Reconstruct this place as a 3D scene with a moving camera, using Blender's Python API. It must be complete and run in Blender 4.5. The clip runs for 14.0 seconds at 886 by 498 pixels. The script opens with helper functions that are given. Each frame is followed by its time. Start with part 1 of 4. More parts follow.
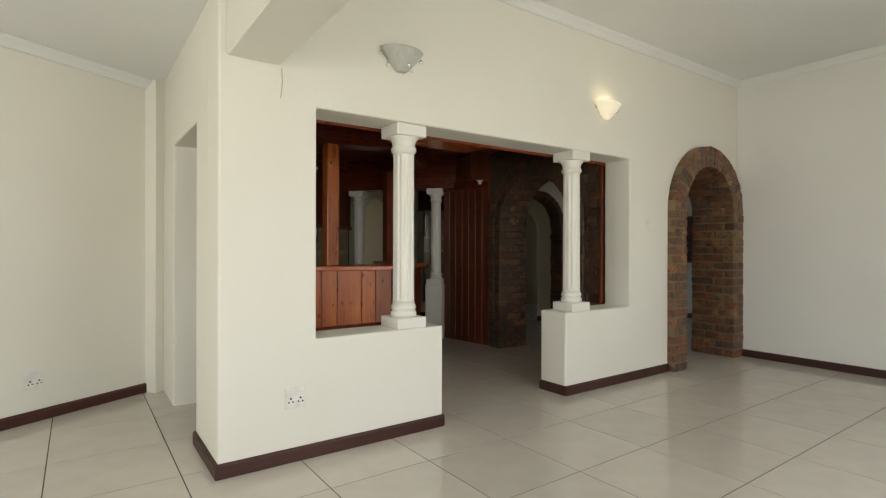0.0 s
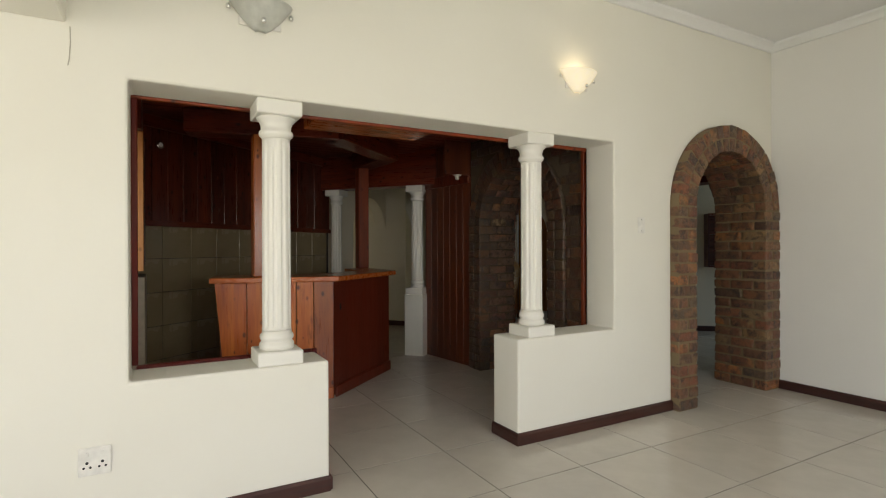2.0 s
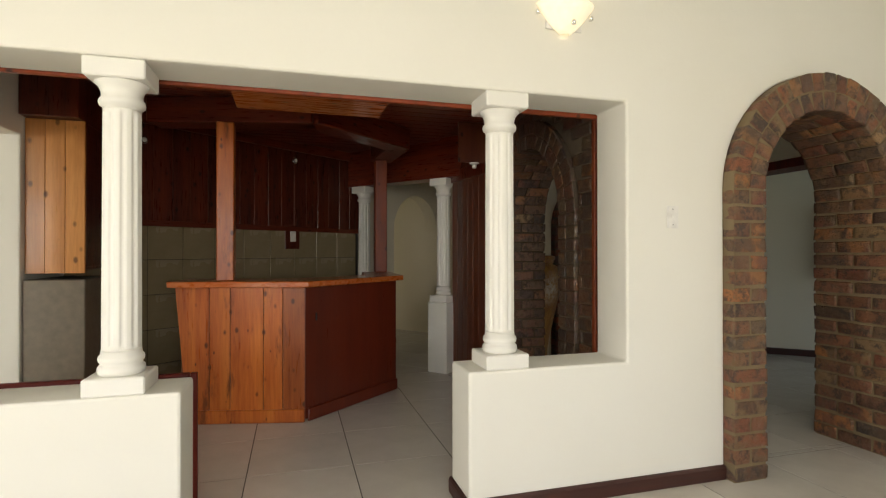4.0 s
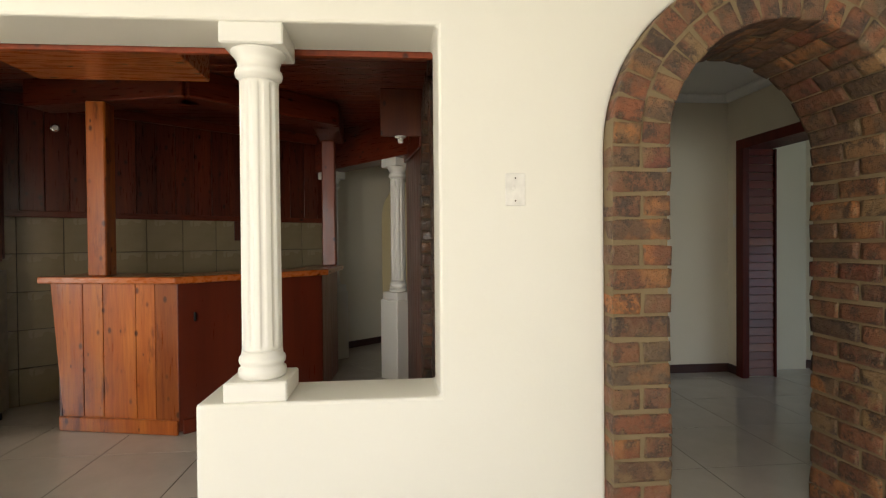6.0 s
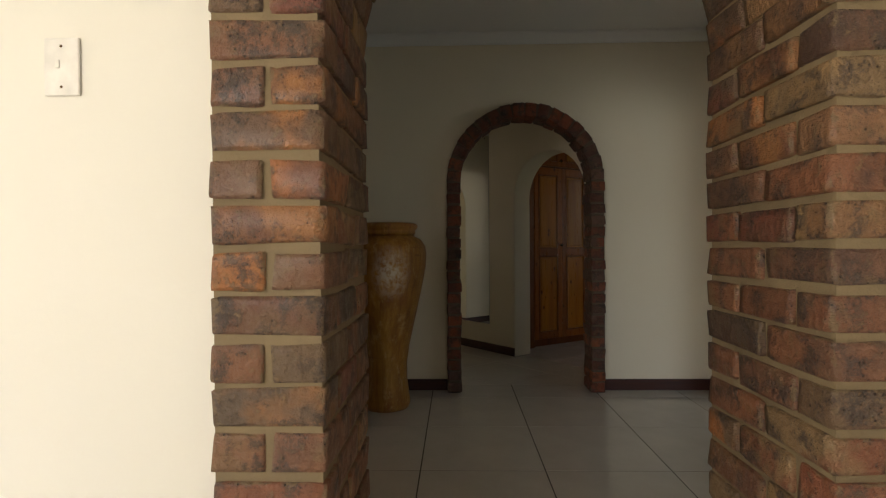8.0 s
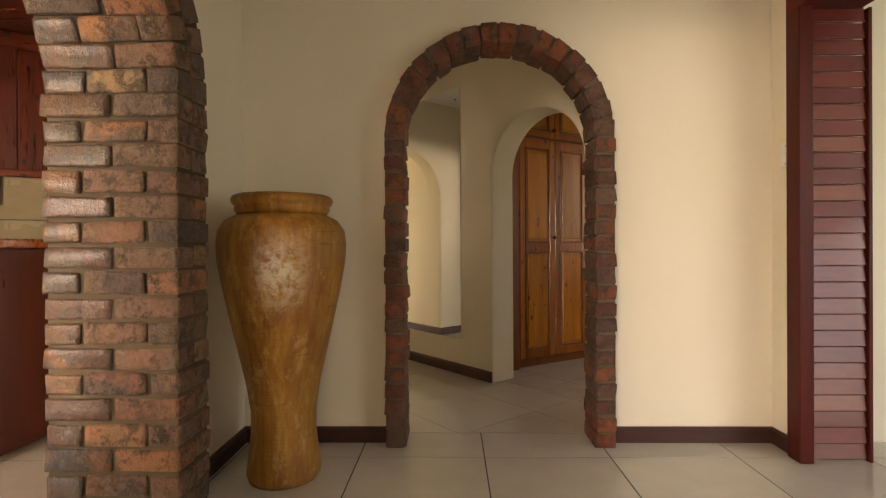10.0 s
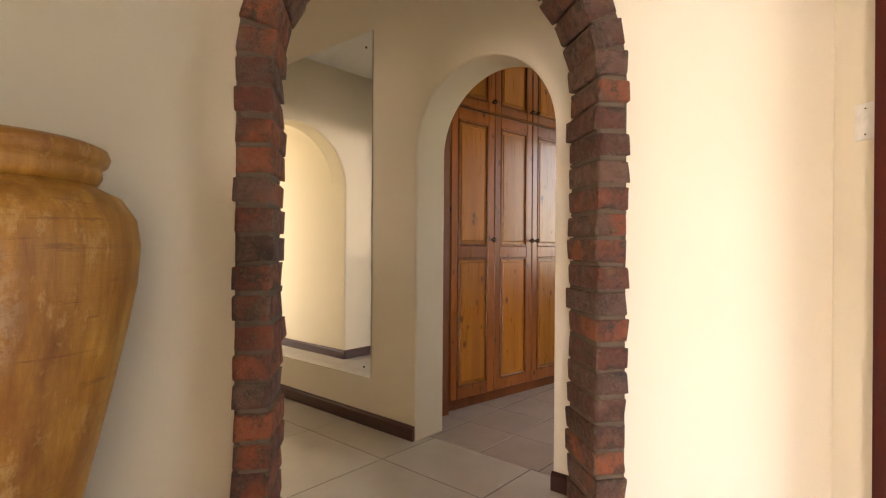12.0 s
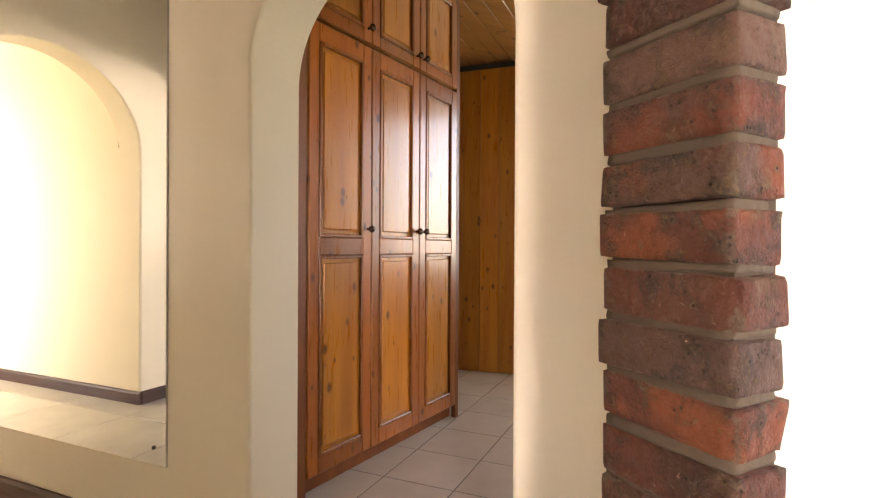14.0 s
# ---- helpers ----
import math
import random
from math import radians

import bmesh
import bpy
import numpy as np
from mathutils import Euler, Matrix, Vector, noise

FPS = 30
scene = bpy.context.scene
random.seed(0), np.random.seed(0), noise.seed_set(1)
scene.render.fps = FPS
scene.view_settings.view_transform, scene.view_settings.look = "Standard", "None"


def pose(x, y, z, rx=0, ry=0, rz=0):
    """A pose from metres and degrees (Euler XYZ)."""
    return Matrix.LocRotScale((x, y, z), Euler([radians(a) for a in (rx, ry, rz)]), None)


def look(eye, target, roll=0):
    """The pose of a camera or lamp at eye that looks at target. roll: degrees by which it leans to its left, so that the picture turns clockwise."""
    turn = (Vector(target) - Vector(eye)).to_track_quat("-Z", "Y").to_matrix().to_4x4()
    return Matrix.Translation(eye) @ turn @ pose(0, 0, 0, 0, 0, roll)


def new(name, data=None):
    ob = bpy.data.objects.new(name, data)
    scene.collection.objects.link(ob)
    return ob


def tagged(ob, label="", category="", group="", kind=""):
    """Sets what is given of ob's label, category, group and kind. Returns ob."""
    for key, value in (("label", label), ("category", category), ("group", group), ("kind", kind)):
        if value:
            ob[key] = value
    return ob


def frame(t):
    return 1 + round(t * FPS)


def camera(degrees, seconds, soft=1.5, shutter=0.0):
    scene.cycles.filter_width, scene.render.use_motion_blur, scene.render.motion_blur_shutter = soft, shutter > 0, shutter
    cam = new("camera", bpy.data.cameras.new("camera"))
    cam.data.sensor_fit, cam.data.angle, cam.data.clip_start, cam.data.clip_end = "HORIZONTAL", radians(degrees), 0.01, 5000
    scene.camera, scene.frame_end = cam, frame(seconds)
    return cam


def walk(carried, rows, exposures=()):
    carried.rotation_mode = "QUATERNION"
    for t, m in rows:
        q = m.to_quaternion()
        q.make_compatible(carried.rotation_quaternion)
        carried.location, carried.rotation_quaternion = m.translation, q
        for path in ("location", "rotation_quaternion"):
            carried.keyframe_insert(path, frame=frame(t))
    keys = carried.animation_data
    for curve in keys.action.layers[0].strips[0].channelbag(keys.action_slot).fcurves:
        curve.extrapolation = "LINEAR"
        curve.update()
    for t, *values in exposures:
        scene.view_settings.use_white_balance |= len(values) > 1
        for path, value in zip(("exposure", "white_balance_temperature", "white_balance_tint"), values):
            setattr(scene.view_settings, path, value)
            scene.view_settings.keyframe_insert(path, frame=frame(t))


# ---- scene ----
cam = camera(81.2, 14.0, 1.2)
PATH = [
    (0, (-0.447, -2.892, 1.212), (0.711, -1.261, 1.211), 0.1),
    (0.5, (-0.143, -2.849, 1.258), (1.012, -1.217, 1.257), 0.1),
    (1, (0.182, -2.778, 1.261), (1.294, -1.115, 1.259), -0.1),
    (1.5, (0.499, -2.738, 1.265), (1.537, -1.028, 1.266), -0.2),
    (2, (0.807, -2.685, 1.277), (1.778, -0.936, 1.274), -0.2),
    (2.2, (0.941, -2.647, 1.274), (1.875, -0.878, 1.276), -0.3),
    (4.3, (2.262, -2.282, 1.250), (2.743, -0.344, 1.265), 0.0),
    (4.5, (2.415, -2.248, 1.243), (2.845, -0.297, 1.260), 0.0),
    (5, (2.795, -2.138, 1.262), (3.107, -0.165, 1.266), -0.2),
    (5.5, (3.195, -2.018, 1.280), (3.438, -0.033, 1.260), -0.5),
    (6, (3.568, -1.891, 1.250), (3.744, 0.101, 1.226), -0.5),
    (6.5, (3.940, -1.754, 1.206), (4.064, 0.243, 1.190), -0.8),
    (7, (4.302, -1.590, 1.165), (4.370, 0.409, 1.161), -0.95),
    (7.5, (4.600, -1.337, 1.114), (4.584, 0.663, 1.107), -0.7),
    (8, (4.820, -1.060, 1.068), (4.771, 0.939, 1.056), -0.4),
    (8.2, (4.905, -0.938, 1.050), (4.823, 1.060, 1.041), -0.35),
    (10.3, (5.113, 0.301, 0.992), (5.099, 2.301, 0.986), -0.1),
    (10.5, (5.133, 0.408, 0.993), (5.138, 2.408, 0.987), 0.1),
    (11, (5.147, 0.686, 0.995), (5.231, 2.684, 0.993), 0.2),
    (11.5, (5.123, 0.966, 0.996), (5.295, 2.959, 0.994), 0.2),
    (12, (5.092, 1.226, 1.01), (5.41, 3.201, 1.009), 0.4),
    (12.5, (5.097, 1.508, 1.02), (5.576, 3.45, 1.023), 0.5),
    (13, (5.115, 1.771, 1.026), (5.726, 3.676, 1.029), 0.6),
    (13.5, (5.148, 2.027, 1.01), (5.919, 3.872, 1.007), 0.4),
    (14, (5.21, 2.288, 0.991), (6.103, 4.077, 0.984), 0.3),
]
walk(cam, [(t, look(eye, target, roll)) for t, eye, target, roll in PATH],
     [(0, -0.2, 6200, 9), (2.2, -0.05, 6300, 10), (5.0, 0.52, 6500, 11), (8.2, 0.78, 6850, 14), (10.3, 2.80, 8700, 25), (11.0, 2.97, 8200, 25), (12.5, 3.55, 7400, 28), (14.0, 4.02, 7200, 27)])

# ---- world and lights ----
world = bpy.data.worlds.new("sky")
scene.world = world
world.use_nodes = True
_nt = world.node_tree
_sky = _nt.nodes.new("ShaderNodeTexSky")
_sky.sky_type, _sky.sun_disc, _sky.sun_elevation, _sky.sun_rotation = "NISHITA", False, radians(50), radians(200)
_nt.links.new(_sky.outputs[0], _nt.nodes["Background"].inputs[0])
_nt.nodes["Background"].inputs[1].default_value = 0.1


def window_light(name, eye, target, sx, sy, watts, colour=(1.0, 0.97, 0.92), spread=180):
    """Daylight that enters by a window opening."""
    d = bpy.data.lights.new(name, "AREA")
    d.shape, d.size, d.size_y, d.energy, d.color = "RECTANGLE", sx, sy, watts, colour
    d.spread = radians(spread)
    ob = new(name, d)
    ob.matrix_world = look(eye, target)
    return ob


sun_data = bpy.data.lights.new("sun", "SUN")
sun_data.energy, sun_data.angle, sun_data.color = 3.0, radians(0.5), (1.0, 0.95, 0.86)
new("sun", sun_data).matrix_world = look((-8, -14, 19), (0, 0, 0))

WING = Matrix.Translation((5.383, 3.92, 0)) @ Matrix.Rotation(radians(40), 4, "Z")    # the wing behind the hall is turned by 40 degrees
WIN_EYE, WIN_AIM = (WING @ Vector((2.88, -1.3, 1.5))).to_tuple(), (WING @ Vector((0.8, -0.2, 1.1))).to_tuple()
SKY, GARDEN, NORTH = (0.95, 0.945, 1.0), (1.0, 0.91, 0.68), (0.68, 0.85, 1.0)     # light from the sky falls, light off the garden rises
window_light("skylight_living_a", (-1.25, -5.05, 1.55), (-1.05, -3.2, 0.1), 4.4, 1.5, 50, SKY, 140)
window_light("gardenlight_living_a", (-1.25, -5.06, 1.55), (-1.05, -3.2, 3.2), 4.4, 1.5, 44, GARDEN, 140)
window_light("skylight_living_b", (2.4, -5.05, 1.55), (2.6, -3.2, 0.1), 2.0, 1.5, 36, SKY, 140)
window_light("gardenlight_living_b", (2.4, -5.06, 1.55), (2.6, -3.2, 3.2), 2.0, 1.5, 28, GARDEN, 140)
window_light("skylight_side", (-4.25, -1.2, 1.5), (-2.2, -1.0, 0.4), 2.4, 1.4, 36, SKY)
window_light("gardenlight_side", (-4.26, -1.2, 1.5), (-2.2, -1.0, 2.6), 2.4, 1.4, 34, GARDEN)
window_light("daylight_far_east", (9.7, -0.25, 1.5), (6.0, 1.9, 1.2), 1.0, 1.5, 4.3, NORTH)
window_light("daylight_far_south", (8.75, -0.96, 1.15), (6.2, 2.7, 1.1), 1.9, 2.0, 3.1, (0.75, 0.88, 1.0))
window_light("daylight_bedroom", WIN_EYE, WIN_AIM, 1.2, 1.35, 1.5, (0.95, 1.0, 0.86))
window_light("daylight_passage", (WING @ Vector((0.25, 3.97, 1.2))).to_tuple(), (WING @ Vector((-1.0, 3.2, 1.1))).to_tuple(), 0.9, 1.5, 4.2, (1.0, 0.92, 0.72))

# ---- materials ----


def nodes_of(name):
    m = bpy.data.materials.new(name)
    m.use_nodes = True
    return m, m.node_tree, m.node_tree.nodes["Principled BSDF"]


def node(nt, kind, **inputs):
    n = nt.nodes.new(kind)
    for k, v in inputs.items():
        n.inputs[k.replace("_", " ")].default_value = v
    return n


def ramp(nt, fac, stops):
    r = nt.nodes.new("ShaderNodeValToRGB")
    e = r.color_ramp.elements
    while len(e) < len(stops):
        e.new(0.5)
    for el, (p, c) in zip(e, stops):
        el.position, el.color = p, (*c, 1)
    nt.links.new(fac, r.inputs[0])
    return r.outputs[0]


def mixed(nt, fac, a, b, blend="MIX"):
    m = nt.nodes.new("ShaderNodeMix")
    m.data_type, m.blend_type = "RGBA", blend
    for sock, v in ((m.inputs[0], fac), (m.inputs[6], a), (m.inputs[7], b)):
        if hasattr(v, "links"):
            nt.links.new(v, sock)
        else:
            sock.default_value = v if isinstance(v, float) else (*v, 1)
    return m.outputs[2]


def coords(nt, scale=(1, 1, 1), rot=(0, 0, 0)):
    tc = nt.nodes.new("ShaderNodeTexCoord")
    mp = nt.nodes.new("ShaderNodeMapping")
    mp.inputs["Scale"].default_value = scale
    mp.inputs["Rotation"].default_value = [radians(a) for a in rot]
    nt.links.new(tc.outputs["Object"], mp.inputs[0])
    return mp.outputs[0]


def noise_at(nt, vec, scale, detail=3.0, rough=0.5):
    n = node(nt, "ShaderNodeTexNoise", Scale=scale, Detail=detail, Roughness=rough)
    nt.links.new(vec, n.inputs["Vector"])
    return n.outputs["Fac"]


def bump(nt, bsdf, height, strength, distance=0.01):
    b = node(nt, "ShaderNodeBump", Strength=strength, Distance=distance)
    nt.links.new(height, b.inputs["Height"])
    nt.links.new(b.outputs[0], bsdf.inputs["Normal"])


def plaster(name, a, b, rough=0.75, relief=0.12):
    m, nt, s = nodes_of(name)
    v = coords(nt)
    big = noise_at(nt, v, 0.9, 4)
    nt.links.new(ramp(nt, big, [(0.3, a), (0.7, b)]), s.inputs["Base Color"])
    s.inputs["Roughness"].default_value = rough
    fine = noise_at(nt, v, 14, 5, 0.6)
    bump(nt, s, fine, relief, 0.012)
    return m


def wood(name, dark, mid, light, rough=0.3, coat=0.3, axis="z", knots=True, grain=1.0, streak=0.3):
    """Varnished wood, its grain along one axis."""
    m, nt, s = nodes_of(name)
    sc = {"z": (9, 9, 0.7), "x": (0.7, 9, 9), "y": (9, 0.7, 9)}[axis]
    rnd = nt.nodes.new("ShaderNodeObjectInfo").outputs["Random"]
    v0 = coords(nt, sc)
    off = nt.nodes.new("ShaderNodeVectorMath")
    off.operation = "ADD"
    mul = nt.nodes.new("ShaderNodeMath")
    mul.operation = "MULTIPLY"
    mul.inputs[1].default_value = 17.0
    nt.links.new(rnd, mul.inputs[0])
    nt.links.new(v0, off.inputs[0])
    nt.links.new(mul.outputs[0], off.inputs[1])
    v = off.outputs[0]
    g = noise_at(nt, v, 1.6 * grain, 6, 0.62)
    col = ramp(nt, g, [(0.28, dark), (0.5, mid), (0.72, light)])
    fine = noise_at(nt, v, 9 * grain, 4, 0.6)
    col = mixed(nt, streak, col, ramp(nt, fine, [(0.35, dark), (0.65, light)]))
    if knots:
        tc = coords(nt, {"z": (6, 6, 3.6), "x": (3.6, 6, 6), "y": (6, 3.6, 6)}[axis])
        vo = node(nt, "ShaderNodeTexVoronoi", Scale=1.9)
        nt.links.new(tc, vo.inputs["Vector"])
        k = ramp(nt, vo.outputs["Distance"], [(0.09, (0.9,) * 3), (0.19, (0, 0, 0))])
        col = mixed(nt, k, col, tuple(c * 0.3 for c in dark))
        if knots == 3:
            heart = noise_at(nt, coords(nt, (6, 6, 1.3)), 1.5, 5, 0.7)
            col = mixed(nt, ramp(nt, heart, [(0.56, (0, 0, 0)), (0.68, (0.8,) * 3)]), col, tuple(c * 0.4 for c in dark))
        if knots >= 2:
            small = node(nt, "ShaderNodeTexVoronoi", Scale=1.0)
            nt.links.new(coords(nt, (19, 19, 9)), small.inputs["Vector"])
            k2 = ramp(nt, small.outputs["Distance"], [(0.07, (0.85,) * 3), (0.15, (0, 0, 0))])
            some = ramp(nt, noise_at(nt, coords(nt), 5.0, 2), [(0.5, (0, 0, 0)), (0.56, (1, 1, 1))])
            col = mixed(nt, mixed(nt, 1.0, k2, some, "MULTIPLY"), col, tuple(c * 0.25 for c in dark))
    hs = node(nt, "ShaderNodeHueSaturation")
    mr = node(nt, "ShaderNodeMapRange")
    mr.inputs["To Min"].default_value, mr.inputs["To Max"].default_value = 0.75, 1.2
    nt.links.new(rnd, mr.inputs[0])
    nt.links.new(mr.outputs[0], hs.inputs["Value"])
    nt.links.new(col, hs.inputs["Color"])
    nt.links.new(hs.outputs[0], s.inputs["Base Color"])
    nt.links.new(ramp(nt, fine, [(0.3, (rough * 0.75,) * 3), (0.7, (rough * 1.3,) * 3)]), s.inputs["Roughness"])
    s.inputs["Coat Weight"].default_value, s.inputs["Coat Roughness"].default_value = coat, 0.12
    bump(nt, s, fine, 0.08, 0.004)
    return m


def scrambled(nt, value, factor):
    """Another random number out of a random number."""
    m = nt.nodes.new("ShaderNodeMath")
    m.operation = "MULTIPLY"
    m.inputs[1].default_value = factor
    f = nt.nodes.new("ShaderNodeMath")
    f.operation = "FRACT"
    nt.links.new(value, m.inputs[0])
    nt.links.new(m.outputs[0], f.inputs[0])
    return f.outputs[0]


def second_largest(nt, vec):
    """How near a point of a box lies to its edges: 1 on them, 0 in mid-face."""
    def math_of(op, a, b):
        n = nt.nodes.new("ShaderNodeMath")
        n.operation = op
        for sock, v in zip(n.inputs, (a, b)):
            if hasattr(v, "links"):
                nt.links.new(v, sock)
            else:
                sock.default_value = v
        return n.outputs[0]
    sep = nt.nodes.new("ShaderNodeSeparateXYZ")
    nt.links.new(vec, sep.inputs[0])
    a, b, c = [math_of("MULTIPLY", math_of("ABSOLUTE", math_of("SUBTRACT", o, 0.5), 0.0), 2.0) for o in sep.outputs]
    return math_of("MAXIMUM", math_of("MINIMUM", a, b), math_of("MINIMUM", math_of("MAXIMUM", a, b), c)), math_of


def brick_material(name, stops, rough=0.55, coat=0.0, smeared=(0.17, 0.115, 0.055)):
    """Fired brick: two tones that run into each other, dark burns, pale lime and pits."""
    m, nt, s = nodes_of(name)
    rnd = nt.nodes.new("ShaderNodeObjectInfo").outputs["Random"]
    add = nt.nodes.new("ShaderNodeVectorMath")
    add.operation = "ADD"
    sc = nt.nodes.new("ShaderNodeMath")
    sc.operation = "MULTIPLY"
    sc.inputs[1].default_value = 31.0
    nt.links.new(rnd, sc.inputs[0])
    nt.links.new(coords(nt), add.inputs[0])
    nt.links.new(sc.outputs[0], add.inputs[1])
    v = add.outputs[0]
    zone = noise_at(nt, v, 8, 3, 0.55)
    col = mixed(nt, ramp(nt, zone, [(0.42, (0, 0, 0)), (0.58, (1, 1, 1))]), ramp(nt, rnd, stops), ramp(nt, scrambled(nt, rnd, 7.37), stops))
    burn = noise_at(nt, v, 17, 8, 0.72)
    col = mixed(nt, ramp(nt, burn, [(0.50, (0, 0, 0)), (0.60, (0.85,) * 3)]), col, (0.045, 0.032, 0.026))
    lime = noise_at(nt, v, 34, 4, 0.7)
    col = mixed(nt, ramp(nt, lime, [(0.58, (0, 0, 0)), (0.70, (0.5,) * 3)]), col, (0.30, 0.19, 0.09))
    smear = noise_at(nt, v, 11, 6, 0.75)
    col = mixed(nt, ramp(nt, smear, [(0.56, (0, 0, 0)), (0.66, (0.5,) * 3)]), col, (0.165, 0.105, 0.048))
    near, math_of = second_largest(nt, nt.nodes.new("ShaderNodeTexCoord").outputs["Generated"])
    ragged = math_of("ADD", near, math_of("MULTIPLY", math_of("SUBTRACT", noise_at(nt, v, 26, 6, 0.7), 0.5), 0.9))
    edge = ramp(nt, ragged, [(0.90, (0, 0, 0)), (1.02, (0.8,) * 3)])
    col = mixed(nt, edge, col, smeared)
    pits = node(nt, "ShaderNodeTexVoronoi", Scale=75.0)
    nt.links.new(v, pits.inputs["Vector"])
    hole = ramp(nt, pits.outputs["Distance"], [(0.10, (1, 1, 1)), (0.22, (0, 0, 0))])
    sparse = ramp(nt, burn, [(0.46, (0, 0, 0)), (0.60, (1, 1, 1))])
    hole = mixed(nt, 1.0, hole, sparse, "MULTIPLY")
    col = mixed(nt, hole, col, (0.03, 0.02, 0.014))
    nt.links.new(col, s.inputs["Base Color"])
    nt.links.new(ramp(nt, lime, [(0.3, (rough * 0.7,) * 3), (0.7, (min(1, rough * 1.4),) * 3)]), s.inputs["Roughness"])
    s.inputs["Coat Weight"].default_value, s.inputs["Coat Roughness"].default_value = coat, 0.2
    bump(nt, s, mixed(nt, 0.35, mixed(nt, 0.5, lime, burn), hole, "SUBTRACT"), 1.0, 0.022)
    return m


def tile_material(name, a, b, rough=0.11, vein=5.0):
    m, nt, s = nodes_of(name)
    rnd = nt.nodes.new("ShaderNodeObjectInfo").outputs["Random"]
    v = coords(nt)
    n = noise_at(nt, v, vein, 5, 0.6)
    col = ramp(nt, n, [(0.3, a), (0.7, b)])
    tint = ramp(nt, rnd, [(0.0, (0.93, 0.93, 0.93)), (1.0, (1, 1, 1))])
    nt.links.new(mixed(nt, 1.0, col, tint, "MULTIPLY"), s.inputs["Base Color"])
    f = noise_at(nt, v, 2.2, 4, 0.6)
    nt.links.new(ramp(nt, f, [(0.3, (rough * 0.7,) * 3), (0.7, (rough * 1.6,) * 3)]), s.inputs["Roughness"])
    return m


def plain(name, colour, rough=0.5, metal=0.0, spots=0.12, scale=20.0, **extra):
    m, nt, s = nodes_of(name)
    n = noise_at(nt, coords(nt), scale, 4)
    nt.links.new(ramp(nt, n, [(0.3, tuple(c * (1 - spots) for c in colour)), (0.7, tuple(min(1, c * (1 + spots)) for c in colour))]), s.inputs["Base Color"])
    s.inputs["Roughness"].default_value, s.inputs["Metallic"].default_value = rough, metal
    for k, v in extra.items():
        s.inputs[k.replace("_", " ")].default_value = v
    return m


M_WALL = plaster("cream_plaster", (0.80, 0.775, 0.68), (0.83, 0.81, 0.725))
M_HALL = plaster("hall_cream_plaster", (0.785, 0.706, 0.545), (0.815, 0.746, 0.595))
M_WHITE = plaster("white_plaster", (0.80, 0.785, 0.74), (0.83, 0.82, 0.78), 0.65)
M_CEIL = plaster("ceiling_paint", (0.80, 0.80, 0.78), (0.83, 0.83, 0.81), 0.85, 0.04)
M_COLUMN = plaster("column_paint", (0.80, 0.78, 0.70), (0.84, 0.82, 0.75), 0.5, 0.06)
M_SKIRT = wood("dark_skirting_wood", (0.026, 0.007, 0.005), (0.048, 0.013, 0.008), (0.075, 0.021, 0.013), 0.5, 0.05, "x", False)
M_REDWOOD = wood("red_stained_wood", (0.032, 0.0045, 0.002), (0.085, 0.012, 0.0035), (0.145, 0.024, 0.006), 0.32, 0.2)
M_REDWOOD_X = wood("red_stained_board", (0.05, 0.006, 0.002), (0.12, 0.016, 0.004), (0.19, 0.030, 0.007), 0.32, 0.2, "x")
M_BARWOOD = wood("bar_front_pine", (0.22, 0.040, 0.007), (0.41, 0.098, 0.014), (0.55, 0.17, 0.026), 0.34, 0.22, "z", 3, 0.6)
M_PINE = wood("varnished_pine", (0.34, 0.105, 0.008), (0.43, 0.150, 0.012), (0.52, 0.205, 0.017), 0.32, 0.3, "z", 2, 0.8, 0.08)
M_PINE_DARK = wood("stained_pine_frame", (0.13, 0.033, 0.006), (0.19, 0.052, 0.010), (0.25, 0.075, 0.015), 0.5, 0.05, "z", False, 0.8, 0.08)
M_PINE_RAIL = wood("red_varnished_pine", (0.25, 0.062, 0.007), (0.32, 0.088, 0.009), (0.38, 0.112, 0.012), 0.32, 0.3, "z", 2, 0.8, 0.08)
M_PINE_MOULD = wood("stained_pine_moulding", (0.20, 0.055, 0.008), (0.26, 0.078, 0.011), (0.31, 0.098, 0.015), 0.3, 0.3, "z", False, 0.8, 0.08)
M_PINE_CEIL = wood("pine_ceiling_board", (0.22, 0.09, 0.025), (0.36, 0.16, 0.045), (0.46, 0.22, 0.07), 0.35, 0.3, "x", True)
M_PANEL = wood("red_orange_panel", (0.10, 0.014, 0.003), (0.21, 0.034, 0.006), (0.31, 0.058, 0.011), 0.42, 0.1, "z", True, 0.6, 0.2)
M_BARRED = wood("red_stained_panel", (0.10, 0.013, 0.004), (0.135, 0.018, 0.005), (0.175, 0.025, 0.007), 0.36, 0.15, "z", False, 0.5, 0.06)
M_CLAD = wood("brown_stained_panelling", (0.055, 0.011, 0.004), (0.10, 0.022, 0.006), (0.155, 0.038, 0.010), 0.4, 0.12, "z", True, 0.6, 0.2)
M_BARWOOD_X = wood("bar_board", (0.38, 0.075, 0.012), (0.58, 0.135, 0.02), (0.68, 0.20, 0.035), 0.28, 0.45, "x", True, 0.6)
M_PALEPINE = wood("pale_pine", (0.36, 0.13, 0.03), (0.50, 0.21, 0.05), (0.60, 0.28, 0.08), 0.35, 0.3)
